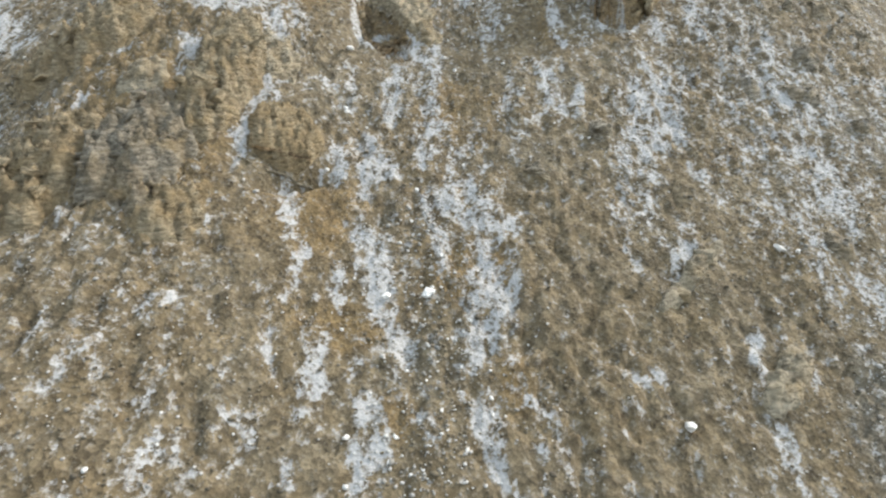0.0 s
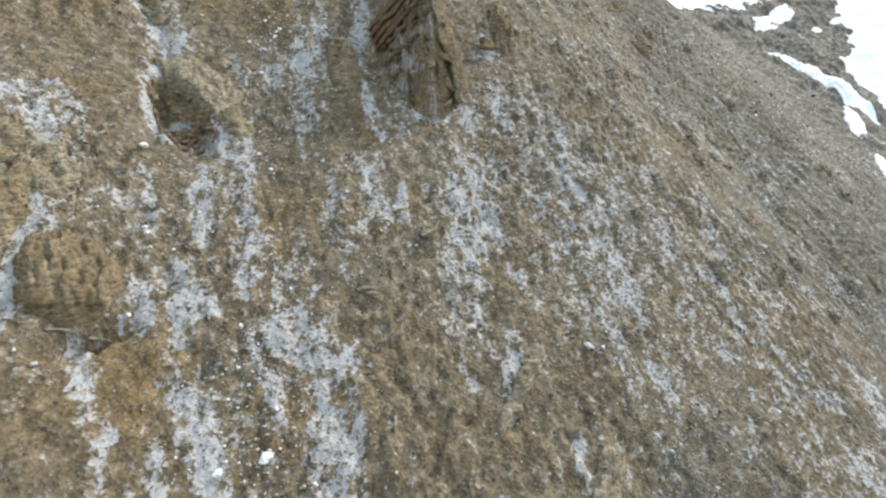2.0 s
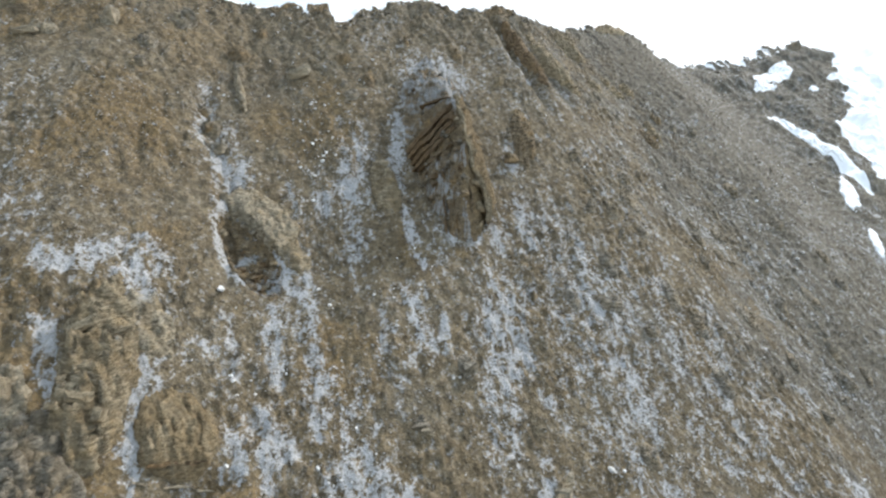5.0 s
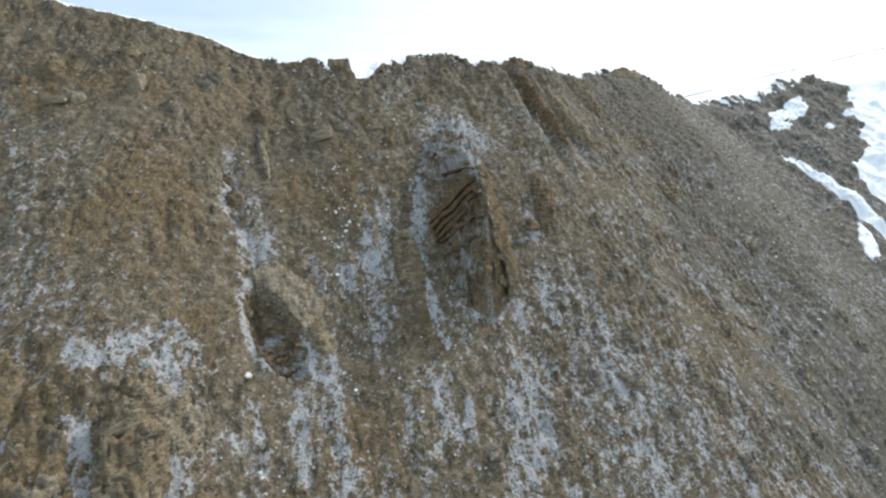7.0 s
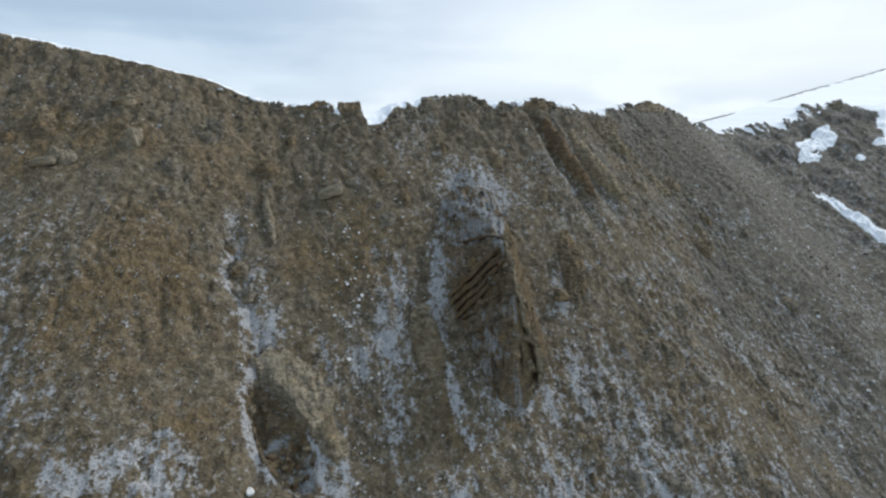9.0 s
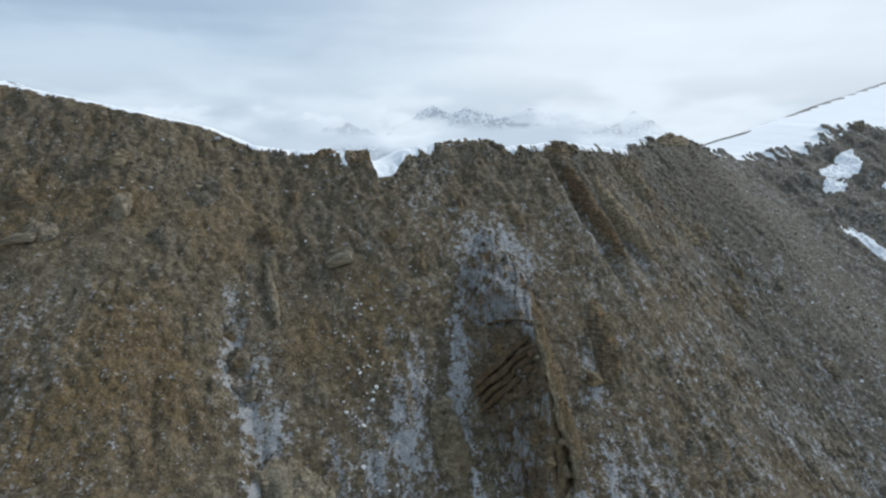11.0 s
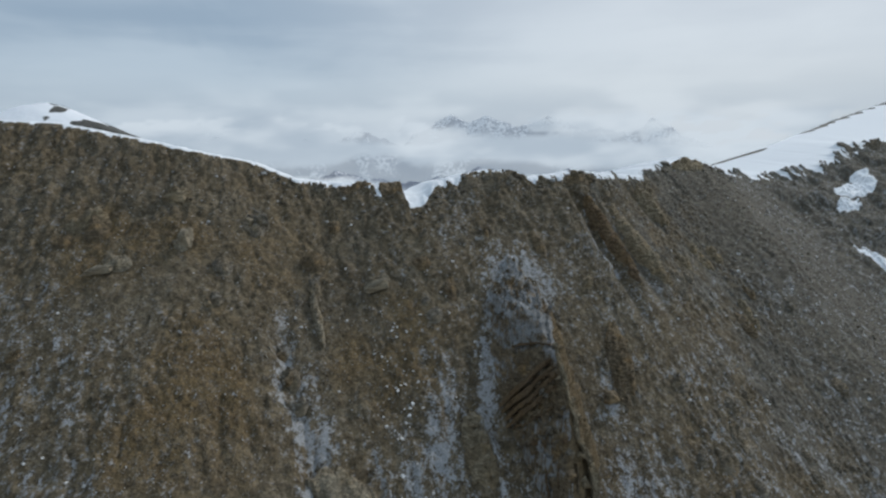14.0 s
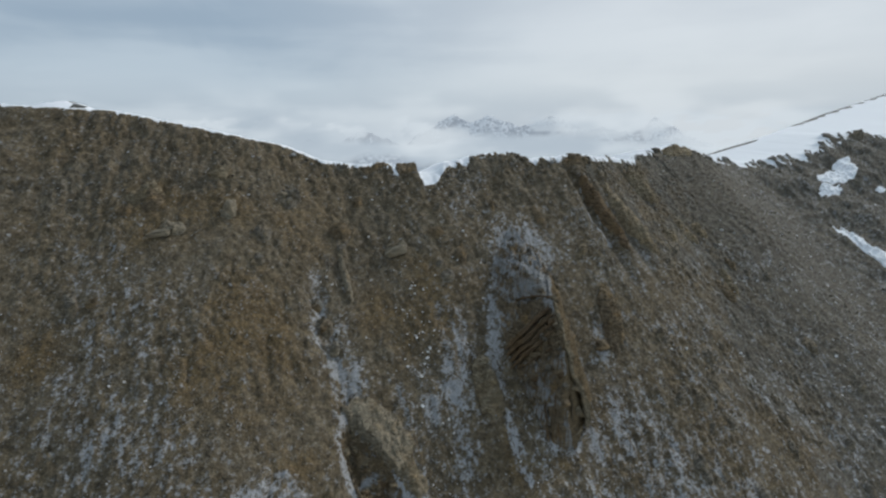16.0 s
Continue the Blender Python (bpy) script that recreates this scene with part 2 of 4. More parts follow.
# ---- materials ----
def scree_material():
    m, n = material("scree")
    p = n.add("ShaderNodeTexCoord").outputs["Object"]
    dust, ochre, dark, snow = (n.attr(a) for a in ("dust", "ochre", "dark", "snow"))
    pebble = n.cells(p, 3.0)
    stone = n.cells(n.mapping(p, (1, 1, 1), (0.3, 0.2, 0.1)), 1.1)
    fine = n.noise(p, 6.0, 6.0, 0.7)
    mid = n.noise(p, 0.9, 6.0, 0.68)
    big = n.noise(p, 0.12, 4.0, 0.55)
    brown = n.mix(n.step(mid, 0.35, 0.65), (0.080, 0.060, 0.034), (0.138, 0.108, 0.068))
    rust = n.mix(n.step(fine, 0.3, 0.7), (0.092, 0.062, 0.028), (0.146, 0.104, 0.054))
    grey = n.mix(n.step(fine, 0.3, 0.7), (0.062, 0.053, 0.039), (0.124, 0.11, 0.086))
    c = n.mix(n.step(n.math("ADD", ochre, n.math("MULTIPLY", n.math("SUBTRACT", mid, 0.5), 0.9)), 0.3, 0.85), brown, rust)
    c = n.mix(n.step(n.math("ADD", dark, n.math("MULTIPLY", n.math("SUBTRACT", mid, 0.5), 0.8)), 0.3, 0.8), c, grey)
    c = n.mix(n.step(big, 0.42, 0.68, 0.0, 0.35), c, (0.125, 0.108, 0.078))
    shade = n.add("ShaderNodeSeparateColor")
    n.link(pebble, shade.inputs[0])
    shade2 = n.add("ShaderNodeSeparateColor")
    n.link(stone, shade2.inputs[0])
    tone = n.math("ADD", n.math("MULTIPLY", shade.outputs[0], 0.65), n.math("MULTIPLY", shade2.outputs[0], 0.6))
    tone = n.math("ADD", tone, 0.44)
    vary = n.vector("SCALE")
    n.link(c, vary.inputs[0])
    n.link(tone, vary.inputs["Scale"])
    c = vary.outputs[0]
    fleck = n.step(n.noise(n.mapping(p, (1, 1, 1), loc=(9, 4, 2)), 1.9, 6.0, 0.75), 0.53, 0.70, 0.0, 0.75)
    c = n.mix(fleck, c, (0.215, 0.195, 0.16))
    crack = n.step(n.noise(n.mapping(p, (1.4, 0.8, 0.8), loc=(2, 7, 5)), 1.4, 6.0, 0.72), 0.33, 0.43, 0.4, 0.0)
    c = n.mix(crack, c, (0.045, 0.036, 0.025))
    # powder snow caught between the stones
    grain = n.math("ADD", n.math("MULTIPLY", n.math("SUBTRACT", fine, 0.5), 1.3), n.math("MULTIPLY", n.math("SUBTRACT", mid, 0.5), 2.0))
    grain = n.math("ADD", grain, n.math("MULTIPLY", n.math("SUBTRACT", shade.outputs[1], 0.5), 0.7))
    powder = n.step(n.math("ADD", dust, grain), 0.34, 1.0, 0.0, 0.86)
    c = n.mix(powder, c, (0.37, 0.374, 0.378))
    full = n.step(n.math("ADD", snow, n.math("MULTIPLY", n.math("SUBTRACT", mid, 0.5), 0.5)), 0.45, 0.6)
    c = n.mix(full, c, (0.84, 0.86, 0.88))
    rise = n.math("ADD", n.math("MULTIPLY", fine, 0.7), n.math("MULTIPLY", n.cells(p, 3.0, "Distance"), 0.9))
    rise = n.math("MULTIPLY", rise, n.math("SUBTRACT", 1.0, n.math("MULTIPLY", full, 0.9)))
    n.surface(c, 0.92, rise, 0.65, 0.14)
    return m


def rock_material(name, low, high, stain, lean=0.5, bands=2.2):
    """Bedded rock: bands across a leaning axis, with grain, rust, cracks and powder snow on its ledges."""
    m, n = material(name)
    p = n.add("ShaderNodeTexCoord").outputs["Object"]
    bed = n.noise(n.mapping(p, (0.35, 0.5, bands), (lean, 0.5, 0.2)), 1.6, 7.0, 0.7, 0.6)
    fine = n.noise(p, 4.5, 6.0, 0.72)
    mid = n.noise(p, 1.1, 6.0, 0.7)
    blot = n.noise(p, 0.45, 4.0, 0.6)
    c = n.mix(n.step(bed, 0.34, 0.66), low, high)
    c = n.mix(n.step(blot, 0.48, 0.70, 0.0, 0.8), c, stain)
    c = n.mix(n.math("MULTIPLY", n.attr("warm"), n.step(bed, 0.2, 0.6)), c, (0.20, 0.146, 0.08))
    c = n.mix(n.step(mid, 0.32, 0.42, 0.42, 0.0), c, (0.035, 0.028, 0.020))
    chip = n.mapping(p, (1.5, 1.2, 2.6), (0.5, 0.4, 0.3))
    chips = n.add("ShaderNodeSeparateColor")
    n.link(n.cells(chip, 1.1), chips.inputs[0])
    split = n.cells(chip, 1.1, "Distance")
    vary = n.vector("SCALE")
    n.link(c, vary.inputs[0])
    n.link(n.math("ADD", n.math("ADD", n.math("MULTIPLY", fine, 0.9), n.math("MULTIPLY", chips.outputs[0], 0.55)), 0.3), vary.inputs["Scale"])
    up = n.add("ShaderNodeSeparateXYZ")
    n.link(n.add("ShaderNodeNewGeometry").outputs["Normal"], up.inputs[0])
    lies = n.math("ADD", n.attr("dust"), n.math("MULTIPLY", n.math("SUBTRACT", up.outputs[2], 0.6), 0.45))
    lies = n.math("ADD", lies, n.math("MULTIPLY", n.math("SUBTRACT", mid, 0.5), 1.1))
    lies = n.math("ADD", lies, n.math("MULTIPLY", n.math("SUBTRACT", fine, 0.5), 0.7))
    c = n.mix(n.step(lies, 0.28, 1.05, 0.0, 0.85), vary.outputs[0], (0.36, 0.375, 0.385))
    rise = n.math("ADD", n.math("MULTIPLY", bed, 1.2), n.math("ADD", n.math("MULTIPLY", fine, 0.5), n.math("ADD", n.math("MULTIPLY", mid, 0.8), n.math("MULTIPLY", split, -0.9))))
    n.surface(c, 0.88, rise, 0.95, 0.4)
    return m


def snow_material():
    m, n = material("old_snow")
    p = n.add("ShaderNodeTexCoord").outputs["Object"]
    a = n.noise(p, 0.5, 5.0, 0.6)
    b = n.noise(p, 5.0, 4.0, 0.6)
    c = n.mix(n.step(a, 0.45, 0.75), (0.9, 0.91, 0.92), (0.84, 0.86, 0.89))
    n.surface(c, 0.7, n.math("ADD", a, n.math("MULTIPLY", b, 0.2)), 0.4, 0.2)
    return m


def stone_material(name, pale):
    """Stones that differ from one to the next; pale: how far the lot leans to white."""
    m, n = material(name)
    r = n.add("ShaderNodeNewGeometry").outputs["Random Per Island"]
    p = n.add("ShaderNodeTexCoord").outputs["Object"]
    ramp = n.add("ShaderNodeValToRGB")
    n.link(n.math("POWER", r, 1.0 - pale), ramp.inputs[0])
    e = ramp.color_ramp.elements
    e[0].position, e[0].color = 0.0, (0.07, 0.06, 0.046, 1)
    e[1].position, e[1].color = 1.0, (0.68, 0.68, 0.67, 1)
    for at, col in ((0.35, (0.13, 0.108, 0.075, 1)), (0.62, (0.18, 0.155, 0.115, 1)), (0.8, (0.24, 0.235, 0.22, 1)), (0.92, (0.40, 0.395, 0.38, 1))):
        k = e.new(at)
        k.color = col
    n.surface(n.mix(n.step(n.noise(p, 6.0), 0.35, 0.7, 0.0, 0.4), ramp.outputs[0], (0.1, 0.085, 0.06)), 0.85)
    return m


SCREE, SNOW, STONE, PALE_STONE = scree_material(), snow_material(), stone_material("loose_stone", 0.0), stone_material("pale_stone", 0.6)

# ---- deposits on the face: powder snow in strokes from (x, y) to (x, y), half width, amount ----
POWDER_1 = [(-23, 25.3, -22.7, 29.8, 2.1, 0.16), (-17.7, 27.9, -16.6, 29, 0.6, 0.6), (-9.8, 30, -9.3, 28.7, 0.4, 0.7), (-13.9, 31.1, -12.4, 30.7, 0.6, 0.5), (-5.3, 31.3, -5, 28.7, 0.7, 0.9), (3.6, 31.5, 4.5, 29.5, 0.6, 1), (6.8, 31.6, 6.5, 30, 0.3, 0.9), (-22.8, 31.9, -16, 27.5, 3.7, 0.16), (-24, 32.3, -23.8, 29.6, 0.6, 0.5), (-9.2, 33.5, -9.5, 32.2, 0.4, 0.9), (-1.7, 33.5, -0.5, 32, 0.5, 0.8), (23.6, 33.7, 23.6, 30.8, 0.6, 0.9), (-4.9, 33.9, -4.2, 31.4, 1, 0.9), (2.6, 34, 3.6, 31.5, 0.9, 0.9), (-26.3, 34.4, -26.5, 30.7, 0.4, 0.7), (6.2, 34.7, 7.3, 33.7, 0.3, 0.9)]
POWDER_2 = [(-21.3, 35.3, -19.6, 36.9, 0.4, 0.7), (13.5, 36.5, 16.5, 36.5, 0.5, 0.7), (-12.7, 36.6, -11.7, 33.7, 0.5, 0.6), (-8.8, 37.5, -9.2, 33.5, 0.7, 1), (2.8, 37.7, 1.2, 34.8, 0.5, 0.9), (0.7, 38, 5, 38.5, 0.3, 0.8), (5, 38.2, 5.7, 35.3, 0.6, 0.9), (28.7, 39.1, 27.2, 36.1, 0.3, 0.9), (24.5, 39.4, 23.8, 37.5, 0.7, 0.9), (-5.1, 41, -3.1, 37.7, 0.8, 1), (-20.3, 41.8, -19.1, 43.4, 0.3, 0.8), (65.7, 41.9, 63.4, 38.1, 1.4, 0.7), (5.8, 42.4, 5.5, 38.8, 0.5, 0.9), (-11.7, 42.9, -11.7, 39.6, 0.7, 0.8), (-8.3, 43, -8.1, 40.2, 0.6, 0.8), (3.6, 43, 3.5, 39.2, 1.5, 1)]
POWDER_3 = [(3.2, 45, 6, 46.9, 0.8, 0.9), (36, 45.5, 35.8, 41.8, 1.1, 0.6), (-6.5, 45.7, -5.1, 41, 1.5, 1), (21.3, 46, 20.3, 44, 1.1, 0.9), (16.2, 46.3, 16.5, 44, 0.7, 0.6), (49.8, 46.4, 49.8, 43.8, 1.5, 0.6), (-0.7, 47.1, -0.2, 44, 0.6, 0.7), (32.7, 47.4, 32.7, 44.5, 1.1, 0.6), (50, 47.5, 54.6, 35.9, 7, 0.3), (5.9, 47.7, 3.2, 45.2, 0.7, 0.8), (-1.2, 48, -0.6, 45.4, 0.6, 0.7), (21.9, 48, 20.6, 44.2, 0.8, 0.7), (-33.6, 48.3, -35.2, 55.5, 0.6, 0.7), (-18.5, 48.3, -18.3, 57.1, 0.3, 1), (-14.1, 49.4, -12.9, 44.1, 0.7, 0.8), (-0.2, 49.8, 5.3, 47, 1.7, 0.7)]
POWDER_4 = [(32.9, 50.8, 35.8, 43.1, 4.3, 0.3), (2.2, 51.1, 4.7, 47.9, 1.1, 0.7), (19.2, 51.7, 17.7, 48.2, 1.6, 0.7), (-7.8, 52, -7, 49.6, 0.6, 0.8), (50, 52.5, 50.5, 49.1, 1.7, 0.6), (67.2, 52.5, 68.1, 51.3, 1.3, 0.7), (25.1, 53.9, 25.9, 50.8, 0.8, 0.6), (-7, 54.1, -7.1, 51.9, 0.7, 0.7), (-10.3, 54.6, -9.7, 50.8, 0.7, 0.7), (37.1, 54.7, 37.2, 50.8, 2.4, 0.7), (34.9, 54.9, 38.4, 53, 1.3, 0.5), (-7.1, 55.6, -5.1, 52.2, 1.2, 0.8), (40.3, 55.7, 33.8, 49, 1, 0.4), (18.9, 56.1, 16.9, 49.5, 1.4, 0.7), (-18.1, 56.3, -17.4, 59.3, 0.8, 0.8), (-22.1, 56.8, -19.5, 51.2, 2.4, 0.2)]
POWDER_5 = [(7.9, 57.1, 12.6, 60.6, 0.9, 0.6), (-2.3, 57.9, -2.4, 53.6, 0.6, 0.8), (-18.4, 58.6, -17.5, 55, 1.3, 0.8), (25, 59.3, 19.2, 53.6, 1.6, 0.8), (-1, 60.4, -1.9, 53.5, 0.7, 0.6), (-11.9, 60.4, -9.5, 60.6, 0.7, 0.5), (-33.4, 61.3, -36.7, 60.4, 0.5, 0.9), (-27.5, 61.8, -24.9, 54.6, 0.9, 0.7), (45.6, 62, 50, 52.5, 5.6, 0.25), (57.6, 62.2, 54.5, 57.6, 1.9, 0.6), (24.1, 62.9, 22.6, 58.4, 2.8, 0.85), (15, 63, 14.1, 59.3, 0.6, 0.7), (37.6, 63.5, 42.4, 66.9, 1.1, 0.6), (23.9, 63.7, 19.4, 54.2, 2.7, 0.8), (32.8, 63.9, 34.5, 53.1, 4.3, 0.35), (12.7, 64.1, 12.1, 59.7, 1.2, 0.8)]
POWDER_6 = [(7.5, 64.6, 6.6, 60.4, 0.5, 0.8), (-2.4, 65.1, 2.5, 52.9, 3, 0.28), (38.7, 65.3, 38.1, 61.3, 2.5, 0.6), (-10.7, 66.1, -10.3, 58.6, 0.8, 0.6), (12.3, 67, 12.5, 62.1, 1.4, 0.7), (-20.2, 67.6, -18.2, 70.3, 1.6, 0.9), (-24.6, 69.3, -18.9, 72.1, 0.9, 0.8), (-1, 69.8, -1.4, 58.6, 1.2, 0.6), (-18.6, 69.8, -18.5, 65.7, 1, 0.8), (32.3, 70.9, 43.9, 60.7, 8.7, 0.3), (-19, 71.6, -18.8, 66.4, 0.7, 0.8), (23.7, 72.9, 27.2, 75.7, 1.1, 0.7), (-6.5, 73.2, -1.9, 67.9, 1, 0.9), (-10.9, 73.5, -8.4, 70, 0.4, 1.3), (31.5, 73.8, 32.5, 70.7, 1.7, 0.6), (26.1, 73.9, 26.9, 71.8, 1.5, 0.8)]
POWDER_7 = [(19.9, 74.2, 26, 66.3, 3.9, 0.35), (31.9, 76.3, 31.1, 72.6, 1.1, 0.8), (-58.1, 76.5, -52, 70.2, 1.7, 0.7), (5.5, 77.2, 5.4, 73.3, 1.9, 0.52), (13.6, 77.2, 13.8, 70.5, 0.7, 0.8), (5.5, 77.3, 6.8, 74.1, 1.5, 0.52), (14.4, 77.9, 14.8, 69.5, 0.6, 0.9), (-11.7, 79.5, -10.9, 73.5, 0.7, 1.3), (3.3, 82, 2.7, 78.6, 1, 0.8), (-47.7, 83.4, -38.3, 75.4, 5.3, 0.21), (-1.6, 83.8, -1, 79.5, 0.7, 0.5), (7.9, 84.3, 6.9, 79.9, 2.1, 0.6), (-10.9, 86.4, -8.8, 84.2, 1.5, 1.12), (-8.2, 86.5, -11.3, 79.8, 0.8, 1.2), (35.3, 87.1, 33.2, 82.7, 1.3, 0.5), (-10.1, 89.5, -7.9, 86.2, 1.7, 0.7)]
POWDER_8 = [(9.2, 90.4, 6.5, 81.4, 1.7, 0.6), (16.8, 91.7, 14.2, 81.5, 0.8, 1), (-10.3, 92, -10.2, 84.8, 2.3, 0.77), (-13.8, 92.1, -13, 90.5, 0.9, 0.84), (9.7, 92.2, 9.3, 86.6, 2.5, 0.52), (-35.9, 94.5, -35.4, 76.2, 4, 0.17), (17.6, 94.8, 14.2, 81.6, 1.2, 0.9), (20.1, 96.6, 17.5, 89.8, 1.9, 0.8), (-44.7, 97, -48, 84.7, 7.7, 0.2), (-12.9, 101.9, -13, 94.1, 1, 0.98), (-12.9, 102.5, -12.3, 94.9, 1.3, 0.98), (27.9, 105.5, 30.6, 100.9, 2.8, 0.7), (44.8, 106.2, 46.4, 102.1, 0.8, 0.7), (25, 107, 22.2, 98.4, 2.9, 0.55), (-44.5, 108.1, -47, 97.4, 5.2, 0.18), (45.5, 114.2, 44.8, 106.2, 0.5, 0.9)]
POWDER_9 = [(21.6, 118.7, 16.4, 111.7, 2.3, 0.45)]
POWDER_KNOLL = [(-19.4, 58.2, -18, 52.7, 0.9, 0.8), (-26.7, 60.8, -25.1, 54.1, 1.2, 0.8), (-13.6, 63, -11.2, 61, 0.7, 0.7), (-5.6, 66.2, -5.4, 59, 0.9, 0.7), (-28.4, 68.6, -24.6, 68, 1.3, 0.9), (-8.8, 79.1, -3.3, 70.6, 1.2, 0.7)]
POWDER = POWDER_KNOLL + POWDER_1 + POWDER_2 + POWDER_3 + POWDER_4 + POWDER_5 + POWDER_6 + POWDER_7 + POWDER_8 + POWDER_9
# rusty patches: (x, y, half width, half length)
RUST = [(-22.8, 85.2, 8.4, 9.9), (-2.7, 95.2, 4.5, 5.2), (-31.1, 110.4, 11.5, 5.8), (-19.1, 74.3, 4.9, 3.1), (2.6, 43.5, 2.8, 1.9), (-7.0, 38.2, 2.9, 1.9), (-11.2, 47.6, 2.9, 3.1), (5.5, 35.2, 1.6, 2.1), (2.2, 61.1, 3.7, 3.9), (-3.2, 33.2, 1.5, 1.9), (-21.3, 86.2, 4.7, 10.7), (-52.6, 91.5, 3.7, 4.3), (5.0, 96.0, 4.0, 7.0), (20.6, 70.9, 2.4, 1.0), (13.0, 72.5, 1.6, 4.0)]


def blobs(x, y, spots):
    """How much of a deposit lies at each place, fading out round each spot."""
    total = np.zeros_like(x)
    for cx, cy, hw, hl in spots:
        near = (np.abs(x - cx) < 2.4 * hw) & (np.abs(y - cy) < 2.4 * hl)
        q = ((x[near] - cx) / hw) ** 2 + ((y[near] - cy) / hl) ** 2
        total[near] = np.maximum(total[near], np.exp(-0.9 * q))
    return total


def strokes(x, y, lines):
    """How much of a deposit lies at each place, fading out across each stroke."""
    wx = x + 0.9 * (fbm(x / 1.3, y / 1.9, 121, 3) - 0.5)
    wy = y + 1.2 * (fbm(x / 1.3, y / 1.9, 123, 3) - 0.5)
    total = np.zeros_like(x)
    for ax, ay, bx, by, wide, amount in lines:
        reach = 2.2 * wide
        near = (x > min(ax, bx) - reach) & (x < max(ax, bx) + reach) & (y > min(ay, by) - reach) & (y < max(ay, by) + reach)
        px, py = wx[near] - ax, wy[near] - ay
        dx, dy = bx - ax, by - ay
        k = np.clip((px * dx + py * dy) / (dx * dx + dy * dy + 1e-6), 0, 1)
        q = ((px - k * dx) ** 2 + (py - k * dy) ** 2) / wide ** 2
        total[near] = np.maximum(total[near], amount * np.exp(-0.8 * q * np.sqrt(q + 0.01)))
    return total


def powder_at(x, y):
    """How thickly powder snow lies between the stones."""
    u = fall_u(x, y)
    east = smooth(x, 22, 55)
    streaks = fbm(u / 0.9, y / 3.0, 91, 5, 0.68) * (1 - east) + fbm(u / 0.8, y / 2.0, 191, 5, 0.68) * east
    crumbs = fbm(x / 0.55, y / 0.8, 93, 3, 0.6)
    sparse = smooth(fbm(u / 8, y / 16, 95, 3), 0.4, 0.66)
    drift = strokes(x, y, POWDER)
    bare = 0.3 * blobs(x, y, RUST) * (y > 60)
    dust = 0.95 * drift * (0.12 + 1.45 * fbm(x / 0.8, y / 1.5, 119, 4, 0.6)) + (0.8 + 1.1 * drift) * (streaks - 0.5) + (0.9 + 0.5 * drift) * (crumbs - 0.5)
    spur = smooth(x, 92, 125)
    dust = dust + 0.14 * sparse * (1 - 0.4 * smooth(y, 80, 100)) + 0.10 + 0.22 * spur * fbm(x / 6, y / 6, 125, 3) - bare
    dust = dust + 0.26 * east * (1 - smooth(y, 104, 116)) * smooth(fbm(x / 2.4, y / 2.4, 129, 4, 0.6), 0.52, 0.68)
    upper_west = smooth(y, 92, 104) * (1 - smooth(x, -2, 12)) * smooth(x, -44, -34)
    return np.clip(dust, 0, 1) * (1 - 0.6 * upper_west) * (1 - 0.4 * smooth(y, 106, 116) * (1 - spur))


def axis(stops):
    """Grid lines: (from, to, spacing) one after another."""
    out = []
    for a, b, s in stops:
        k = max(1, int(round((b - a) / s)))
        out += [a + (b - a) * i / k for i in range(k)]
    return np.array(out + [stops[-1][1]])


def sheet_mesh(name, xs, ys, zs, mat, attrs=()):
    X, Y = np.meshgrid(xs, ys)
    nx, ny = len(xs), len(ys)
    co = np.stack([X, Y, zs], -1).reshape(-1, 3)
    i = (np.arange(ny - 1)[:, None] * nx + np.arange(nx - 1)[None, :]).ravel()
    quads = np.stack([i, i + 1, i + 1 + nx, i + nx], -1)
    me = bpy.data.meshes.new(name)
    me.vertices.add(len(co))
    me.vertices.foreach_set("co", co.ravel())
    me.loops.add(quads.size)
    me.loops.foreach_set("vertex_index", quads.ravel())
    me.polygons.add(len(quads))
    me.polygons.foreach_set("loop_start", np.arange(len(quads)) * 4)
    me.polygons.foreach_set("use_smooth", np.ones(len(quads), bool))
    me.update(calc_edges=True)
    for key, values in attrs:
        me.attributes.new(key, "FLOAT", "POINT").data.foreach_set("value", values.ravel().astype(np.float32))
    me.materials.append(mat)
    return new(name, me)


# ---- the mountain: one sheet from the valley over the face and the crest to the far slope ----
XS = axis([(-4800, -1200, 600), (-1200, -300, 90), (-300, -90, 10), (-90, -58, 1.0), (-58, 84, 0.3), (84, 210, 0.6), (210, 420, 5), (420, 1200, 60), (1200, 4800, 600)])
YS = axis([(-4800, -800, 500), (-800, -60, 40), (-60, 22, 2.5), (22, 132, 0.3), (132, 180, 0.6), (180, 330, 5), (330, 900, 40), (900, 4800, 400)])
GX, GY = np.meshgrid(XS, YS)
GZ, BEHIND, RIDGE = ground(GX, GY)
# past its back slope the land drops into the cloud-filled valley
GZ = np.where(GY > 200, np.maximum(GZ, -420), GZ)
UU = fall_u(GX, GY)
rust = blobs(GX, GY, RUST)
dust = powder_at(GX, GY)
ochre = np.clip(0.45 * smooth(fbm(UU / 9, GY / 20, 99, 3), 0.42, 0.62) + 0.95 * rust + 0.25 * bedrock(GX, GY), 0, 1)
dark = np.clip(smooth(GX, 36, 92) * 0.9 + 0.45 * smooth(GX, 30, 60) * (smooth(fbm(GX / 4, GY / 5, 105, 4), 0.42, 0.62) - 0.4) + smooth(GX, 108, 130) * 0.5 + 0.45 * smooth(fbm(GX / 11, GY / 15, 103, 3), 0.5, 0.68) + 0.8 * np.exp(-((GX - 33) / 7) ** 2 - ((GY - 34) / 6) ** 2), 0, 1)
snow = smooth(BEHIND, 0.25, 0.9) * (1 - smooth(BEHIND, 75, 130) * (GX < 110))
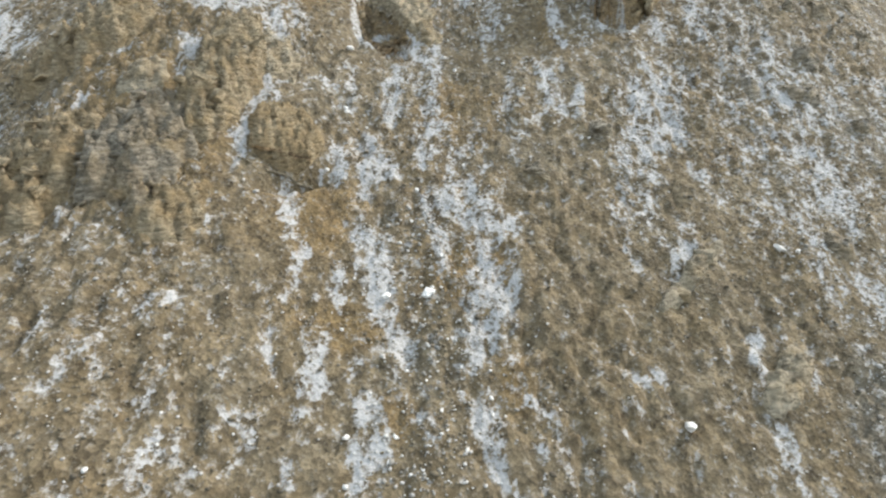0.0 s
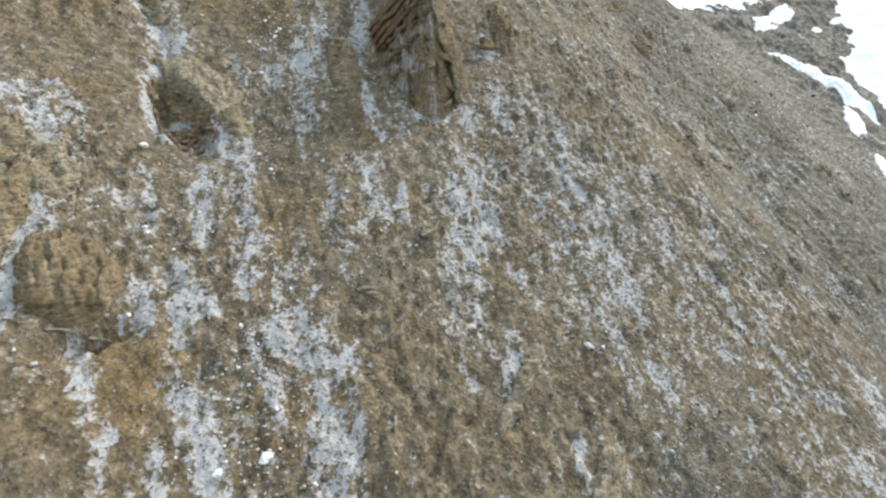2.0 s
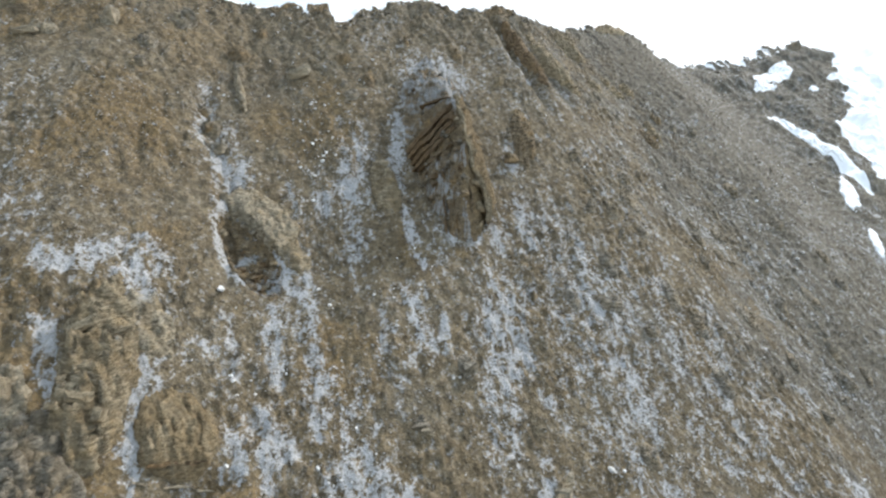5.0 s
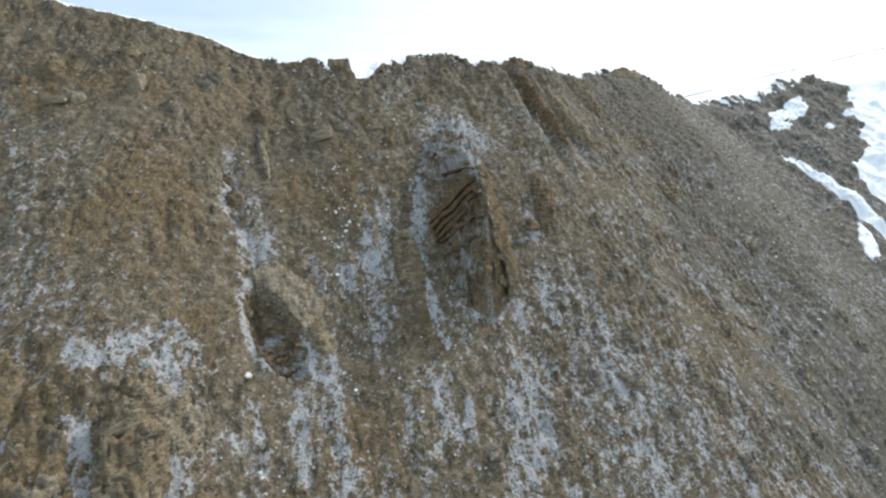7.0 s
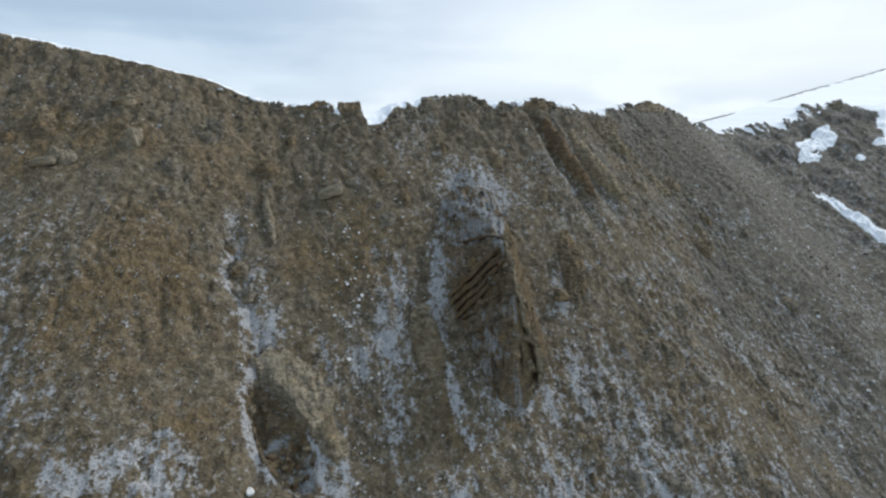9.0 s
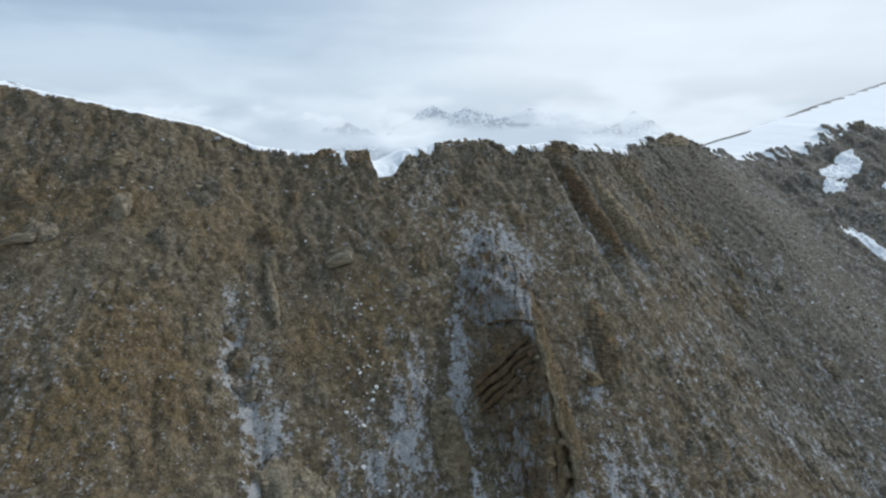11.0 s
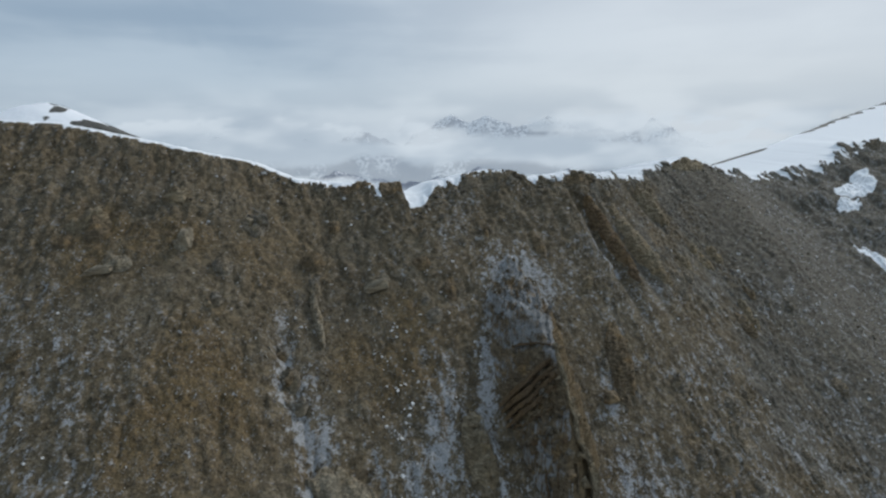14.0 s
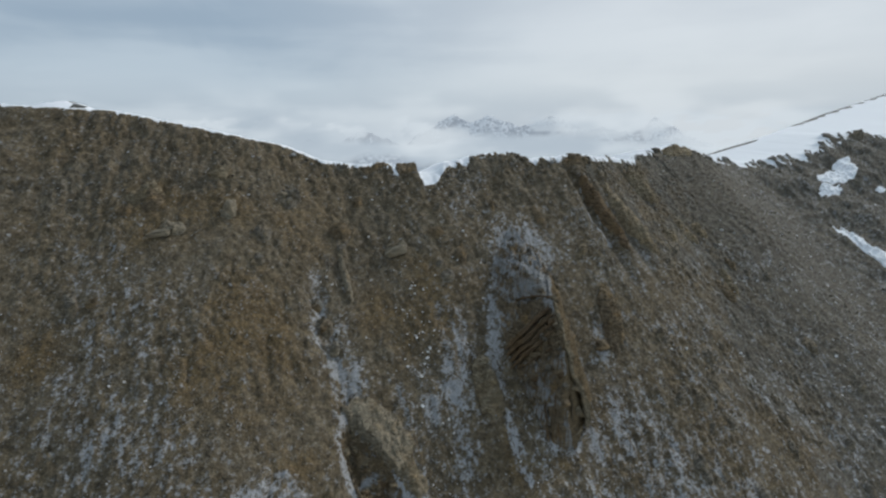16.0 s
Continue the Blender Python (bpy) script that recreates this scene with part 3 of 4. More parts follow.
# snowfields on the eastern spur
ragged = 16 * (fbm(GX / 9, GY / 6, 107, 4, 0.6) - 0.5)
rim = np.interp(GY, (70, 80, 95, 103, 112, 121, 127, 133, 143, 149, 154, 164, 185), (139, 143, 147, 151, 157, 160, 171, 182, 192, 192, 203, 209, 222))
snow = np.maximum(snow, smooth(GX - rim + 0.8 * ragged, 0, 1.2))
band = np.interp(GY, (96, 104, 113, 121, 128, 131), (141.5, 143.8, 144.6, 143, 142, 142))
wide = np.interp(GY, (96, 104, 113, 125, 130, 131), (1.2, 2.2, 2.2, 1.6, 0.8, -3)) * (GY > 96)
snow = np.maximum(snow, 1 - smooth(np.abs(GX - band + 0.15 * ragged) - wide, -0.5, 0.5))
for sx, sy, sw, sl in ((166, 149.5, 8, 3.4), (154.5, 142.4, 5, 1.6), (173, 154.5, 4, 1.4), (175, 141, 2.4, 0.8), (166, 136, 1.8, 0.6)):
    q = ((GX - sx - 0.6 * (GY - sy)) / sw) ** 2 + ((GY - sy) / sl) ** 2
    snow = np.maximum(snow, smooth(1.1 - q + 0.09 * ragged, 0, 0.25))
# small drifts in hollows
for sx, sy, sw, sl in ((26.6, 105.5, 0.8, 0.5), (27.2, 99.8, 0.9, 0.5)):
    q = ((GX - sx) / sw) ** 2 + ((GY - sy) / sl) ** 2
    snow = np.maximum(snow, 0.62 * smooth(1.4 - q + 0.05 * ragged, 0, 0.5))
# bare rock along the snow ridge
bare_ridge = (1 - smooth(RIDGE, 1.0, 3.4)) * 0.95 * smooth(fbm(GX / 14, GY / 14, 109, 3), 0.27, 0.38)
snow = snow * (1 - bare_ridge)
ground_sheet = sheet_mesh("ground", XS, YS, GZ, SCREE, (("dust", dust), ("ochre", ochre), ("dark", dark), ("snow", snow)))
tagged(ground_sheet, "steep brown scree slope dusted with powder snow, snowy behind its crest", "ground", kind="structure")

# ---- rock materials ----
OCHRE = rock_material("ochre_rock", (0.165, 0.132, 0.082), (0.34, 0.28, 0.19), (0.29, 0.212, 0.115), 0.4)
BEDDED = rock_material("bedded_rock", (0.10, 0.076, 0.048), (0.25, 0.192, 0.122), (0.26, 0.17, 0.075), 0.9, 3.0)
PALE = rock_material("pale_rock", (0.215, 0.184, 0.13), (0.34, 0.295, 0.22), (0.26, 0.20, 0.12), 0.2, 1.2)
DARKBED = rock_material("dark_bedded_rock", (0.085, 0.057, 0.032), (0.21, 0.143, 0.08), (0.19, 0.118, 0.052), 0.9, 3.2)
GREYROCK = rock_material("grey_rock", (0.12, 0.105, 0.08), (0.28, 0.248, 0.196), (0.20, 0.154, 0.088), 0.6, 2.0)


# ---- helpers for things ----
def part(name, bm, mat, parent=None, label="", soft=True):
    me = bpy.data.meshes.new(name)
    bm.to_mesh(me)
    bm.free()
    me.materials.append(mat)
    if soft:
        me.polygons.foreach_set("use_smooth", np.ones(len(me.polygons), bool))
    ob = new(name, me)
    ob.parent = parent
    if label:
        ob["label"] = label
    return ob


BLOCKS = {}


def block_mesh(k, mat):
    """An angular block about 1 across, shared by all of its kind."""
    if (k, mat.name) not in BLOCKS:
        rng = random.Random(500 + k)
        bm = bmesh.new()
        for _ in range(14):
            v = Vector((rng.uniform(-1, 1), rng.uniform(-1, 1), rng.uniform(-1, 1)))
            bm.verts.new(0.5 * v / max(abs(v.x), abs(v.y), abs(v.z)) * rng.uniform(0.8, 1.0))
        hull = bmesh.ops.convex_hull(bm, input=bm.verts[:])
        bmesh.ops.delete(bm, geom=[g for g in hull["geom_interior"] if isinstance(g, bmesh.types.BMVert)], context="VERTS")
        me = bpy.data.meshes.new("block")
        bm.to_mesh(me)
        bm.free()
        me.materials.append(mat)
        BLOCKS[(k, mat.name)] = me
    return BLOCKS[(k, mat.name)]


def outcrop(box, lift, mat, label, step=0.22, blocks=10, cover=None, name="rock_outcrop", kind="rock outcrop"):
    """Rock that stands out of the slope by lift(x, y); box: x from, x to, y from, y to."""
    x0, x1, y0, y1 = box
    xs, ys = np.linspace(x0, x1, int((x1 - x0) / step) + 2), np.linspace(y0, y1, int((y1 - y0) / step) + 2)
    X, Y = np.meshgrid(xs, ys)
    G = ground(X, Y)[0]
    L = lift(X, Y)
    Z = G + np.maximum(L, -0.8)
    cx, cy = (x0 + x1) / 2, (y0 + y1) / 2
    cz = height(cx, cy)
    nx = len(xs)
    keep = (np.maximum.reduce([L[:-1, :-1], L[1:, :-1], L[:-1, 1:], L[1:, 1:]]) > -0.35).ravel()
    i = (np.arange(len(ys) - 1)[:, None] * nx + np.arange(nx - 1)[None, :]).ravel()[keep]
    quads = np.stack([i, i + 1, i + 1 + nx, i + nx], -1)
    used, back_to = np.unique(quads, return_inverse=True)
    co = np.stack([X - cx, Y - cy, Z - cz], -1).reshape(-1, 3)[used]
    me = bpy.data.meshes.new(name)
    me.from_pydata(co.tolist(), [], back_to.reshape(-1, 4).tolist())
    me.polygons.foreach_set("use_smooth", np.ones(len(me.polygons), bool))
    dust, warm = cover(X, Y, Z) if cover else (0.6 * powder_at(X, Y), 0.5 * smooth(fbm(X / 1.5, Y / 2.5, 241, 3), 0.4, 0.65))
    for key, values in (("dust", dust), ("warm", warm)):
        me.attributes.new(key, "FLOAT", "POINT").data.foreach_set("value", values.ravel()[used].astype(np.float32))
    me.materials.append(mat)
    ob = new(name, me)
    ob.location = (cx, cy, cz)
    # broken blocks along it
    rng = random.Random(int(cx * 31 + cy * 17))
    inside = np.argwhere(L > 0.25)
    for _ in range(min(blocks, len(inside))):
        a, c = inside[rng.randrange(len(inside))]
        size = rng.uniform(0.35, 1.0) * min(1.5, 0.5 + 0.25 * float(L.max()))
        stuck = new(("block", "ledge", "flake")[_ % 3], block_mesh(rng.randrange(6), mat))
        stuck.parent = ob
        stuck.matrix_basis = Matrix.Translation((X[a, c] - cx, Y[a, c] - cy, Z[a, c] - cz)) @ Euler((rng.uniform(0, 0.9), rng.uniform(-0.5, 0.3), rng.uniform(-0.5, 0.5))).to_matrix().to_4x4() @ Matrix.Diagonal((size * (1.0, 1.9, 1.2)[_ % 3], size, size * (0.8, 0.5, 0.28)[_ % 3], 1))
    return tagged(ob, label, kind)


def mound(cx, cy, hw, hl, h, turn=0.0, front=0.6, rough=0.35, seed=1, beds=0.0, dip=0.5):
    """A lump of bedrock, highest towards its lower end, with a broken top and steep sides."""
    ca, sa = math.cos(radians(turn)), math.sin(radians(turn))

    def lift(x, y):
        u, v = (x - cx) * ca + (y - cy) * sa, -(x - cx) * sa + (y - cy) * ca
        q = np.abs(u / hw) ** 2.0 + np.abs(v / hl) ** 2.0 + 1.5 * (fbm(x / 1.7, y / 1.7, seed, 5, 0.65) - 0.5)
        body = np.clip(1 - q, 0, 1) ** 0.7
        ramp = 1 - front * 0.5 + front * np.clip(-v / hl, -1, 1) * 0.5
        crag = 1 - np.abs(2 * fbm(x / 1.5, y / 1.9, seed + 5, 5, 0.62) - 1)
        z = h * body * ramp * (0.55 + 0.65 * crag) + rough * h * (fbm(u / (0.35 * hw), v / (0.35 * hl), seed + 3, 4, 0.6) - 0.5)
        z = z + 0.5 * body * (fbm(x / 0.55, y / 0.7, seed + 7, 3, 0.6) - 0.5)
        size = min(1.4, max(0.5, 0.32 * min(hw, hl)))
        z = z + body * min(0.55, 0.2 * h) * (joints((x + 0.6 * y) / size, (y - 0.4 * x) / (1.5 * size), seed) - 0.62)
        if beds:
            s = (v * 0.8 + dip * u + 0.9 * fbm(x / 2, y / 2, seed + 9, 3)) / beds
            z = z + 0.6 * beds * ((s % 1.0) - 0.5) * body
        return np.where(q < 1, z * smooth(body, 0, 0.3) - 0.12 * (1 - smooth(body, 0, 0.3)), -0.12 - (q - 1) * 1.2)
    reach = 1.45 * max(hw, hl)
    return (cx - reach, cx + reach, cy - reach, cy + reach), lift


# ---- the great buttress ----
# its foot, corner by corner, and how steeply each side climbs
FOOT = [(19.8, 73.2), (22.8, 72.0), (29.0, 77.4), (30.0, 86.0), (30.8, 98.0), (26.5, 107.0), (20.0, 100.0), (17.4, 88.0), (18.2, 80.0)]
CLIMB = [2.7, 2.5, 2.2, 1.8, 0.8, 0.8, 1.5, 1.9, 2.0]


def prow(x, y):
    """Height over the scree by the nearest side of the foot, and whether that side faces east."""
    wx = x + 1.5 * (fbm(x / 2.2, y / 2.2, 133, 5, 0.62) - 0.5)
    wy = y + 1.5 * (fbm(x / 2.2, y / 2.2, 233, 5, 0.62) - 0.5)
    best, east = None, None
    for k, (ax, ay) in enumerate(FOOT):
        bx, by = FOOT[(k + 1) % len(FOOT)]
        long = math.hypot(bx - ax, by - ay)
        d = ((bx - ax) * (wy - ay) - (by - ay) * (wx - ax)) / long * CLIMB[k]
        if best is None:
            best, east = d, 0 * x
        else:
            east = np.where(d < best, 1.0 if k in (1, 2, 3) else 0.0, east)
            best = np.minimum(best, d)
    return best, east


def buttress(x, y):
    best, east = prow(x, y)
    cap = np.interp(y, (73, 80, 85.6, 89, 93, 98, 104, 108), (9, 12.0, 12.2, 8.8, 5.0, 2.6, 1.8, 0.5))
    z = np.minimum(best, cap)
    lay = (z + 0.8 * y - 0.42 * x + 1.4 * fbm(x / 2.5, y / 2.5, 137, 3)) / 1.5
    step = ((lay % 1.0) ** 1.5 - 0.4) * np.where(east > 0.5, 0.5, 1.15)
    crag = 1 - np.abs(2 * fbm(x / 1.3, y / 1.8, 145, 4, 0.62) - 1)
    rough = step + 1.9 * (crag - 0.6) + 0.9 * (fbm(x / 0.7, y / 0.7, 139, 3, 0.6) - 0.5)
    return np.where(best > 0, z + rough * smooth(best, 0, 2.0), -0.1 + 0.5 * best)


def buttress_cover(x, y, z):
    """Powder on the shaded side but for one bare dark bed; ochre on the side that catches the light."""
    best, east = prow(x, y)
    bed = z - 0.65 * (x - 18.3) + 1.6 * (fbm(x / 1.5, z / 1.5, 235, 3) - 0.5)
    bare = smooth(bed, 80.2, 81.0) * (1 - smooth(bed, 83.8, 84.6))
    patch = fbm(x / 1.4, z / 1.2 + 0.3 * x, 237, 5, 0.75)
    low = 1 - smooth(bed, 79.2, 81.0)
    band = smooth(np.sin(bed * 4.2 + 2.0 * patch), 0.1, 0.7)
    dust = (0.5 + 0.34 * smooth(z, 86, 91) + low * (0.5 * band - 0.12) + 4.6 * (patch - 0.52)) * (1 - 0.85 * bare) * (1 - 0.9 * east)
    return np.clip(dust, 0, 1), np.clip(0.9 * east + 0.2 * bare + (0.5 * low + 0.15) * (1 - band) * smooth(patch, 0.36, 0.6), 0, 1)


big = outcrop((14.5, 33, 70.5, 108), buttress, BEDDED, "tall dark brown bedded rock buttress streaked with powder snow", 0.2, 26, buttress_cover)


def bed(a, b, deep, thick, seed, mat, label, name="bedding_slab", rock=None):
    """A long plate of bedded rock from a to b, let into a rock and standing out of its face."""
    rock = rock or big
    a, b = Vector(a), Vector(b)
    along = (b - a).normalized()
    out = Vector((-0.35, -0.8, 0.45))
    out = (out - out.dot(along) * along).normalized()
    up = along.cross(out)
    bm = bmesh.new()
    bmesh.ops.create_grid(bm, x_segments=14, y_segments=5, size=0.5)
    bmesh.ops.solidify(bm, geom=bm.faces[:], thickness=1.0)
    for v in bm.verts:
        x, y, z = v.co.x * (b - a).length, v.co.y * deep, (v.co.z + (0.5 if v.co.z < -0.5 else -0.5 if v.co.z > 0.5 else 0)) * thick
        taper = 1 - 0.55 * (2 * v.co.x) ** 4
        p = Vector((x, y, z * taper))
        d = noise.noise_vector(p * 0.5 + Vector((seed * 3.7, 0, 0))) * 0.3 + noise.noise_vector(p * 2.6 + Vector((0, seed, 0))) * 0.2
        v.co = p + d
    ob = part(name, bm, mat, rock, label, soft=False)
    turn = Matrix((along, out, up)).transposed().to_4x4()
    ob.matrix_basis = Matrix.Translation((a + b) / 2 - rock.location - 0.12 * deep * out) @ turn
    return ob


# dark beds that climb to the edge, the ochre edge itself, and upright ribs at the foot
for k in range(4):
    drop = 0.95 * k
    bed((16.9 + 0.15 * k, 84.7 - 0.5 * k, 82.2 - drop), (23.6 - 0.1 * k, 82.4 - 0.6 * k, 89.4 - drop * 1.15), 2.2 - 0.15 * k, 1.25, 40 + k, DARKBED, "dark brown bedding slab")
bed((20.2, 88.6, 89.2), (24.2, 84.6, 90.6), 2.0, 0.6, 46, DARKBED, "thin dark overhanging bed")
bed((17.8, 82.6, 79.3), (22.4, 79.4, 83.6), 1.6, 0.5, 47, DARKBED, "dark brown bedding slab")
bed((17.9, 81.2, 77.4), (21.6, 78.4, 80.9), 1.4, 0.45, 48, GREYROCK, "snow-dusted grey bed")
for k, (a, b, deep, thick) in enumerate((((24.0, 82.8, 90.4), (23.9, 78.6, 85.2), 1.6, 1.1), ((23.8, 78.4, 85.4), (24.2, 76.4, 80.4), 1.5, 1.2), ((24.2, 76.6, 80.8), (25.9, 75.6, 76.6), 1.5, 1.3), ((25.8, 75.6, 77.0), (25.6, 74.0, 72.6), 1.8, 2.0), ((25.0, 74.2, 72.6), (21.8, 72.8, 71.0), 1.2, 0.8))):
    bed(a, b, deep, thick, 60 + k, OCHRE, "ochre rock along the lit edge", "edge_block")
for k in range(6):
    bed((19.4 + 0.75 * k, 73.5 - 0.12 * k, 71.4 + 0.1 * k), (20.0 + 0.72 * k, 76.6 - 0.35 * k, 76.6 + 0.5 * (k % 3)), 1.0, 0.4, 80 + k, (DARKBED, BEDDED)[k % 2], "upright brown rib", "rib")


rng = random.Random(91)
for k in range(74):
    # loose and jointed blocks: ochre down the edge, brown and grey over the face
    if k < 20:
        y = rng.uniform(74.2, 84)
        x, mat = float(np.interp(y, (74, 77, 80, 84), (25.6, 24.6, 23.9, 24.4))) + rng.uniform(-0.5, 1.1), OCHRE
    elif k < 46:
        x, y, mat = rng.uniform(18.4, 23.5), rng.uniform(75, 82), (BEDDED, GREYROCK, DARKBED)[k % 3]
    else:
        x, y, mat = rng.uniform(18.5, 28), rng.uniform(87, 104), (BEDDED, GREYROCK, DARKBED)[k % 3]
    z = height(x, y) + float(buttress(np.array([x]), np.array([y]))[0])
    size = rng.uniform(0.6, 1.5) if k < 46 else rng.uniform(0.4, 1.1)
    stuck = new("block", block_mesh(rng.randrange(6), mat))
    stuck.parent = big
    stuck.matrix_basis = Matrix.Translation(Vector((x, y, z)) - big.location) @ Euler((rng.uniform(0, 0.9), rng.uniform(-0.9, -0.2), rng.uniform(-0.5, 0.5))).to_matrix().to_4x4() @ Matrix.Diagonal((size * 0.8, size * 0.8, size * 1.5, 1))


# ---- the pale slab with the hollow under it ----
def pale_slab(x, y):
    """A plate that leans out over the hollow: along its free edge and back from it."""
    along = (x + 9.5) * 0.644 - (y - 80.4) * 0.765
    back = (x + 9.5) * 0.765 + (y - 80.4) * 0.644 + 0.9 * (fbm(along / 1.1, 0 * along, 141, 3) - 0.5)
    wide = np.interp(along, (-2.5, 0, 4, 8, 9.5), (1.8, 3.8, 5.0, 4.4, 2.0))
    t = back / wide
    z = hollow(x, y) + 0.3 + 1.0 * (1 - np.clip(t, 0, 1)) + 0.35 * (fbm(x / 1.4, y / 1.4, 143, 4, 0.6) - 0.5)
    ends = smooth(along + 0.8 * (fbm(back / 0.9, 0 * back, 149, 3) - 0.5), -2.6, -1.6) * (1 - smooth(along, 8.6, 9.6))
    return np.where((t > 0) & (t < 1.05), z * ends - 0.12, -0.6)


def hollow_rock(x, y):
    q = hollow_q(x, y)
    beds = (0.8 * y + 0.5 * x + 0.8 * fbm(x / 1.5, y / 1.5, 151, 3)) / 1.1
    z = 0.15 + 0.7 * ((beds % 1.0) ** 1.5 - 0.4) + 1.2 * (fbm(x / 0.9, y / 0.9, 153, 4, 0.62) - 0.45)
    return np.where(q < 0.92, z, -0.6)


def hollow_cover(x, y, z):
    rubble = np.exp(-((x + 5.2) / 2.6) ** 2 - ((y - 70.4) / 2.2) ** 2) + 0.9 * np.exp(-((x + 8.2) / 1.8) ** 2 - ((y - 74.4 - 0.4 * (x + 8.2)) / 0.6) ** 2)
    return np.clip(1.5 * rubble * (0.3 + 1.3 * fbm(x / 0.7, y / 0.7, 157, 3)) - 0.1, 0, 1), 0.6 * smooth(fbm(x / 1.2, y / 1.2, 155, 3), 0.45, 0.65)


flat = outcrop((-12, -0.5, 73, 86.5), pale_slab, PALE, "pale smooth tilted rock slab above a dark hollow in the scree", 0.18, 0, lambda x, y, z: (0.05 * powder_at(x, y), 0.25 + 0 * x))
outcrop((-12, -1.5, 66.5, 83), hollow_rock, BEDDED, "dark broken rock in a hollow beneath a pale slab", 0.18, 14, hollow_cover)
pit = new("rock_outcrop")
tagged(pit, "jumble of fallen dark and grey blocks lying in the hollow", "rock outcrop")
pit.location = (-7, 73, height(-7, 73))
rng = random.Random(93)
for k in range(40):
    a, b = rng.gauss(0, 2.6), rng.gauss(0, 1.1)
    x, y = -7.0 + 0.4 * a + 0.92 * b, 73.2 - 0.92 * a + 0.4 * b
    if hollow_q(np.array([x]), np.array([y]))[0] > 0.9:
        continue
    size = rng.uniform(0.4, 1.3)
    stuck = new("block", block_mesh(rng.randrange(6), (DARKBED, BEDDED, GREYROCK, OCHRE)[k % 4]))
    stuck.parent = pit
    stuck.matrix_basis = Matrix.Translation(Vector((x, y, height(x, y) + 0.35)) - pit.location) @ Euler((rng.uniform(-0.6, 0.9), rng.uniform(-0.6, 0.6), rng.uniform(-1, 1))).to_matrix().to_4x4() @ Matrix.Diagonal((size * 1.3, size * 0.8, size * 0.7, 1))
outcrop(*mound(-2.2, 73.4, 1.6, 3.2, 1.0, 30, 0.4, 0.6, 153), OCHRE, "low ochre rock rib beside a pale slab")

# ---- the other outcrops: centre, half width, half length, height, turn, front, roughness ----
def bare_ochre(x, y, z):
    return 0.4 * powder_at(x, y), 0.75 * smooth(fbm(x / 1.1, y / 1.6, 243, 3), 0.4, 0.65)


def lens_ochre(x, y, z):
    ribs = fbm((x + 0.5 * y) / 0.5, (y - 0.5 * x) / 2.2, 245, 3)
    return 0 * x, 0.35 + 0.65 * smooth(ribs, 0.35, 0.6)


def crag(shape, mat, label, cover=None):
    return outcrop(*mound(*shape), mat, label, 0.2 if max(shape[2:4]) < 6 else 0.25, int(4 + 1.1 * shape[2] * shape[3] ** 0.7), cover)


crag((12.3, 82.0, 2.1, 4.2, 1.9, 0, 0.5, 0.4, 161, 0.8), OCHRE, "narrow wedge of brown rock with an ochre edge")
crag((-22.1, 58.4, 3.2, 8.4, 3.4, -4, 0.3, 0.5, 163, 1.1, 0.2), OCHRE, "knobbly ochre rock rib running down the scree", bare_ochre)


def lens(x, y):
    """A dome with ribs fanning down to a sharp undercut front."""
    a, b = (x + 15.0) * 0.94 + (y - 53.0) * 0.34, -(x + 15.0) * 0.34 + (y - 53.0) * 0.94
    front = np.where(b < 0, 2.7, 4.4)
    q = (a / 3.5) ** 2 + (b / front) ** 2 + 0.35 * (fbm(x / 1.1, y / 1.1, 165, 4, 0.6) - 0.5)
    ribs = np.abs(2 * fbm((a + 0.25 * a * b / 3) / 0.55, b / 3.0, 167, 3) - 1)
    z = 1.4 * np.clip(1 - q, 0, 1) ** np.where(b < 0, 0.35, 0.8) * (1 - 0.3 * smooth(b, 0, 4)) + 0.7 * (0.5 - ribs) + 0.5 * (fbm(x / 0.6, y / 0.6, 169, 3) - 0.5)
    return np.where(q < 1, z, -0.6)


knob = outcrop((-19.6, -10.4, 48.8, 58.5), lens, OCHRE, "lens-shaped ochre rock with ribs and a dark undercut edge", 0.14, 0, lens_ochre)
bed((-18.4, 49.5, height(-18.4, 49.0) + 0.5), (-12.0, 50.7, height(-12.0, 50.2) + 0.5), 0.7, 0.35, 95, PALE, "pale lip of rock under the undercut", "lip", knob)
# added dark plate above the lip: its colour deepens the undercut's weak shade
bed((-17.4, 50.4, height(-17.4, 49.9) + 0.9), (-12.4, 51.6, height(-12.4, 51.1) + 0.9), 0.9, 0.7, 97, DARKBED, "dark strip standing in for the undercut's shade", "undercut", knob)
crag((-18.0, 63.0, 2.0, 3.8, 0.9, 20, 0.3, 0.8, 167), PALE, "low pale weathered rock beside an ochre rib")
crag((-40.0, 64.0, 7.4, 5.4, 3.4, 25, 0.6, 0.4, 169, 1.3), OCHRE, "broad ochre bedrock knoll on the slope", bare_ochre)
crag((-34.5, 45.5, 5.2, 7.0, 3.0, 10, 0.6, 0.4, 171, 1.2, 1.5), OCHRE, "rounded ochre bedrock boss low on the slope", bare_ochre)
crag((-26.3, 47.5, 4.0, 6.4, 2.4, 0, 0.5, 0.8, 173, 0.9), GREYROCK, "fractured grey and ochre bedrock with dark cracks")
crag((-22.2, 42.8, 3.2, 2.4, 1.7, 15, 0.7, 0.7, 175), OCHRE, "small ochre ledge below fractured bedrock", bare_ochre)
crag((-29.5, 55.5, 2.6, 2.4, 1.6, 0, 0.5, 0.5, 177), PALE, "pale rock ledge among ochre bedrock")
crag((38.6, 88.6, 2.2, 5.2, 1.8, -18, 0.6, 0.6, 179, 0.7), BEDDED, "dark brown rock step beside the buttress")
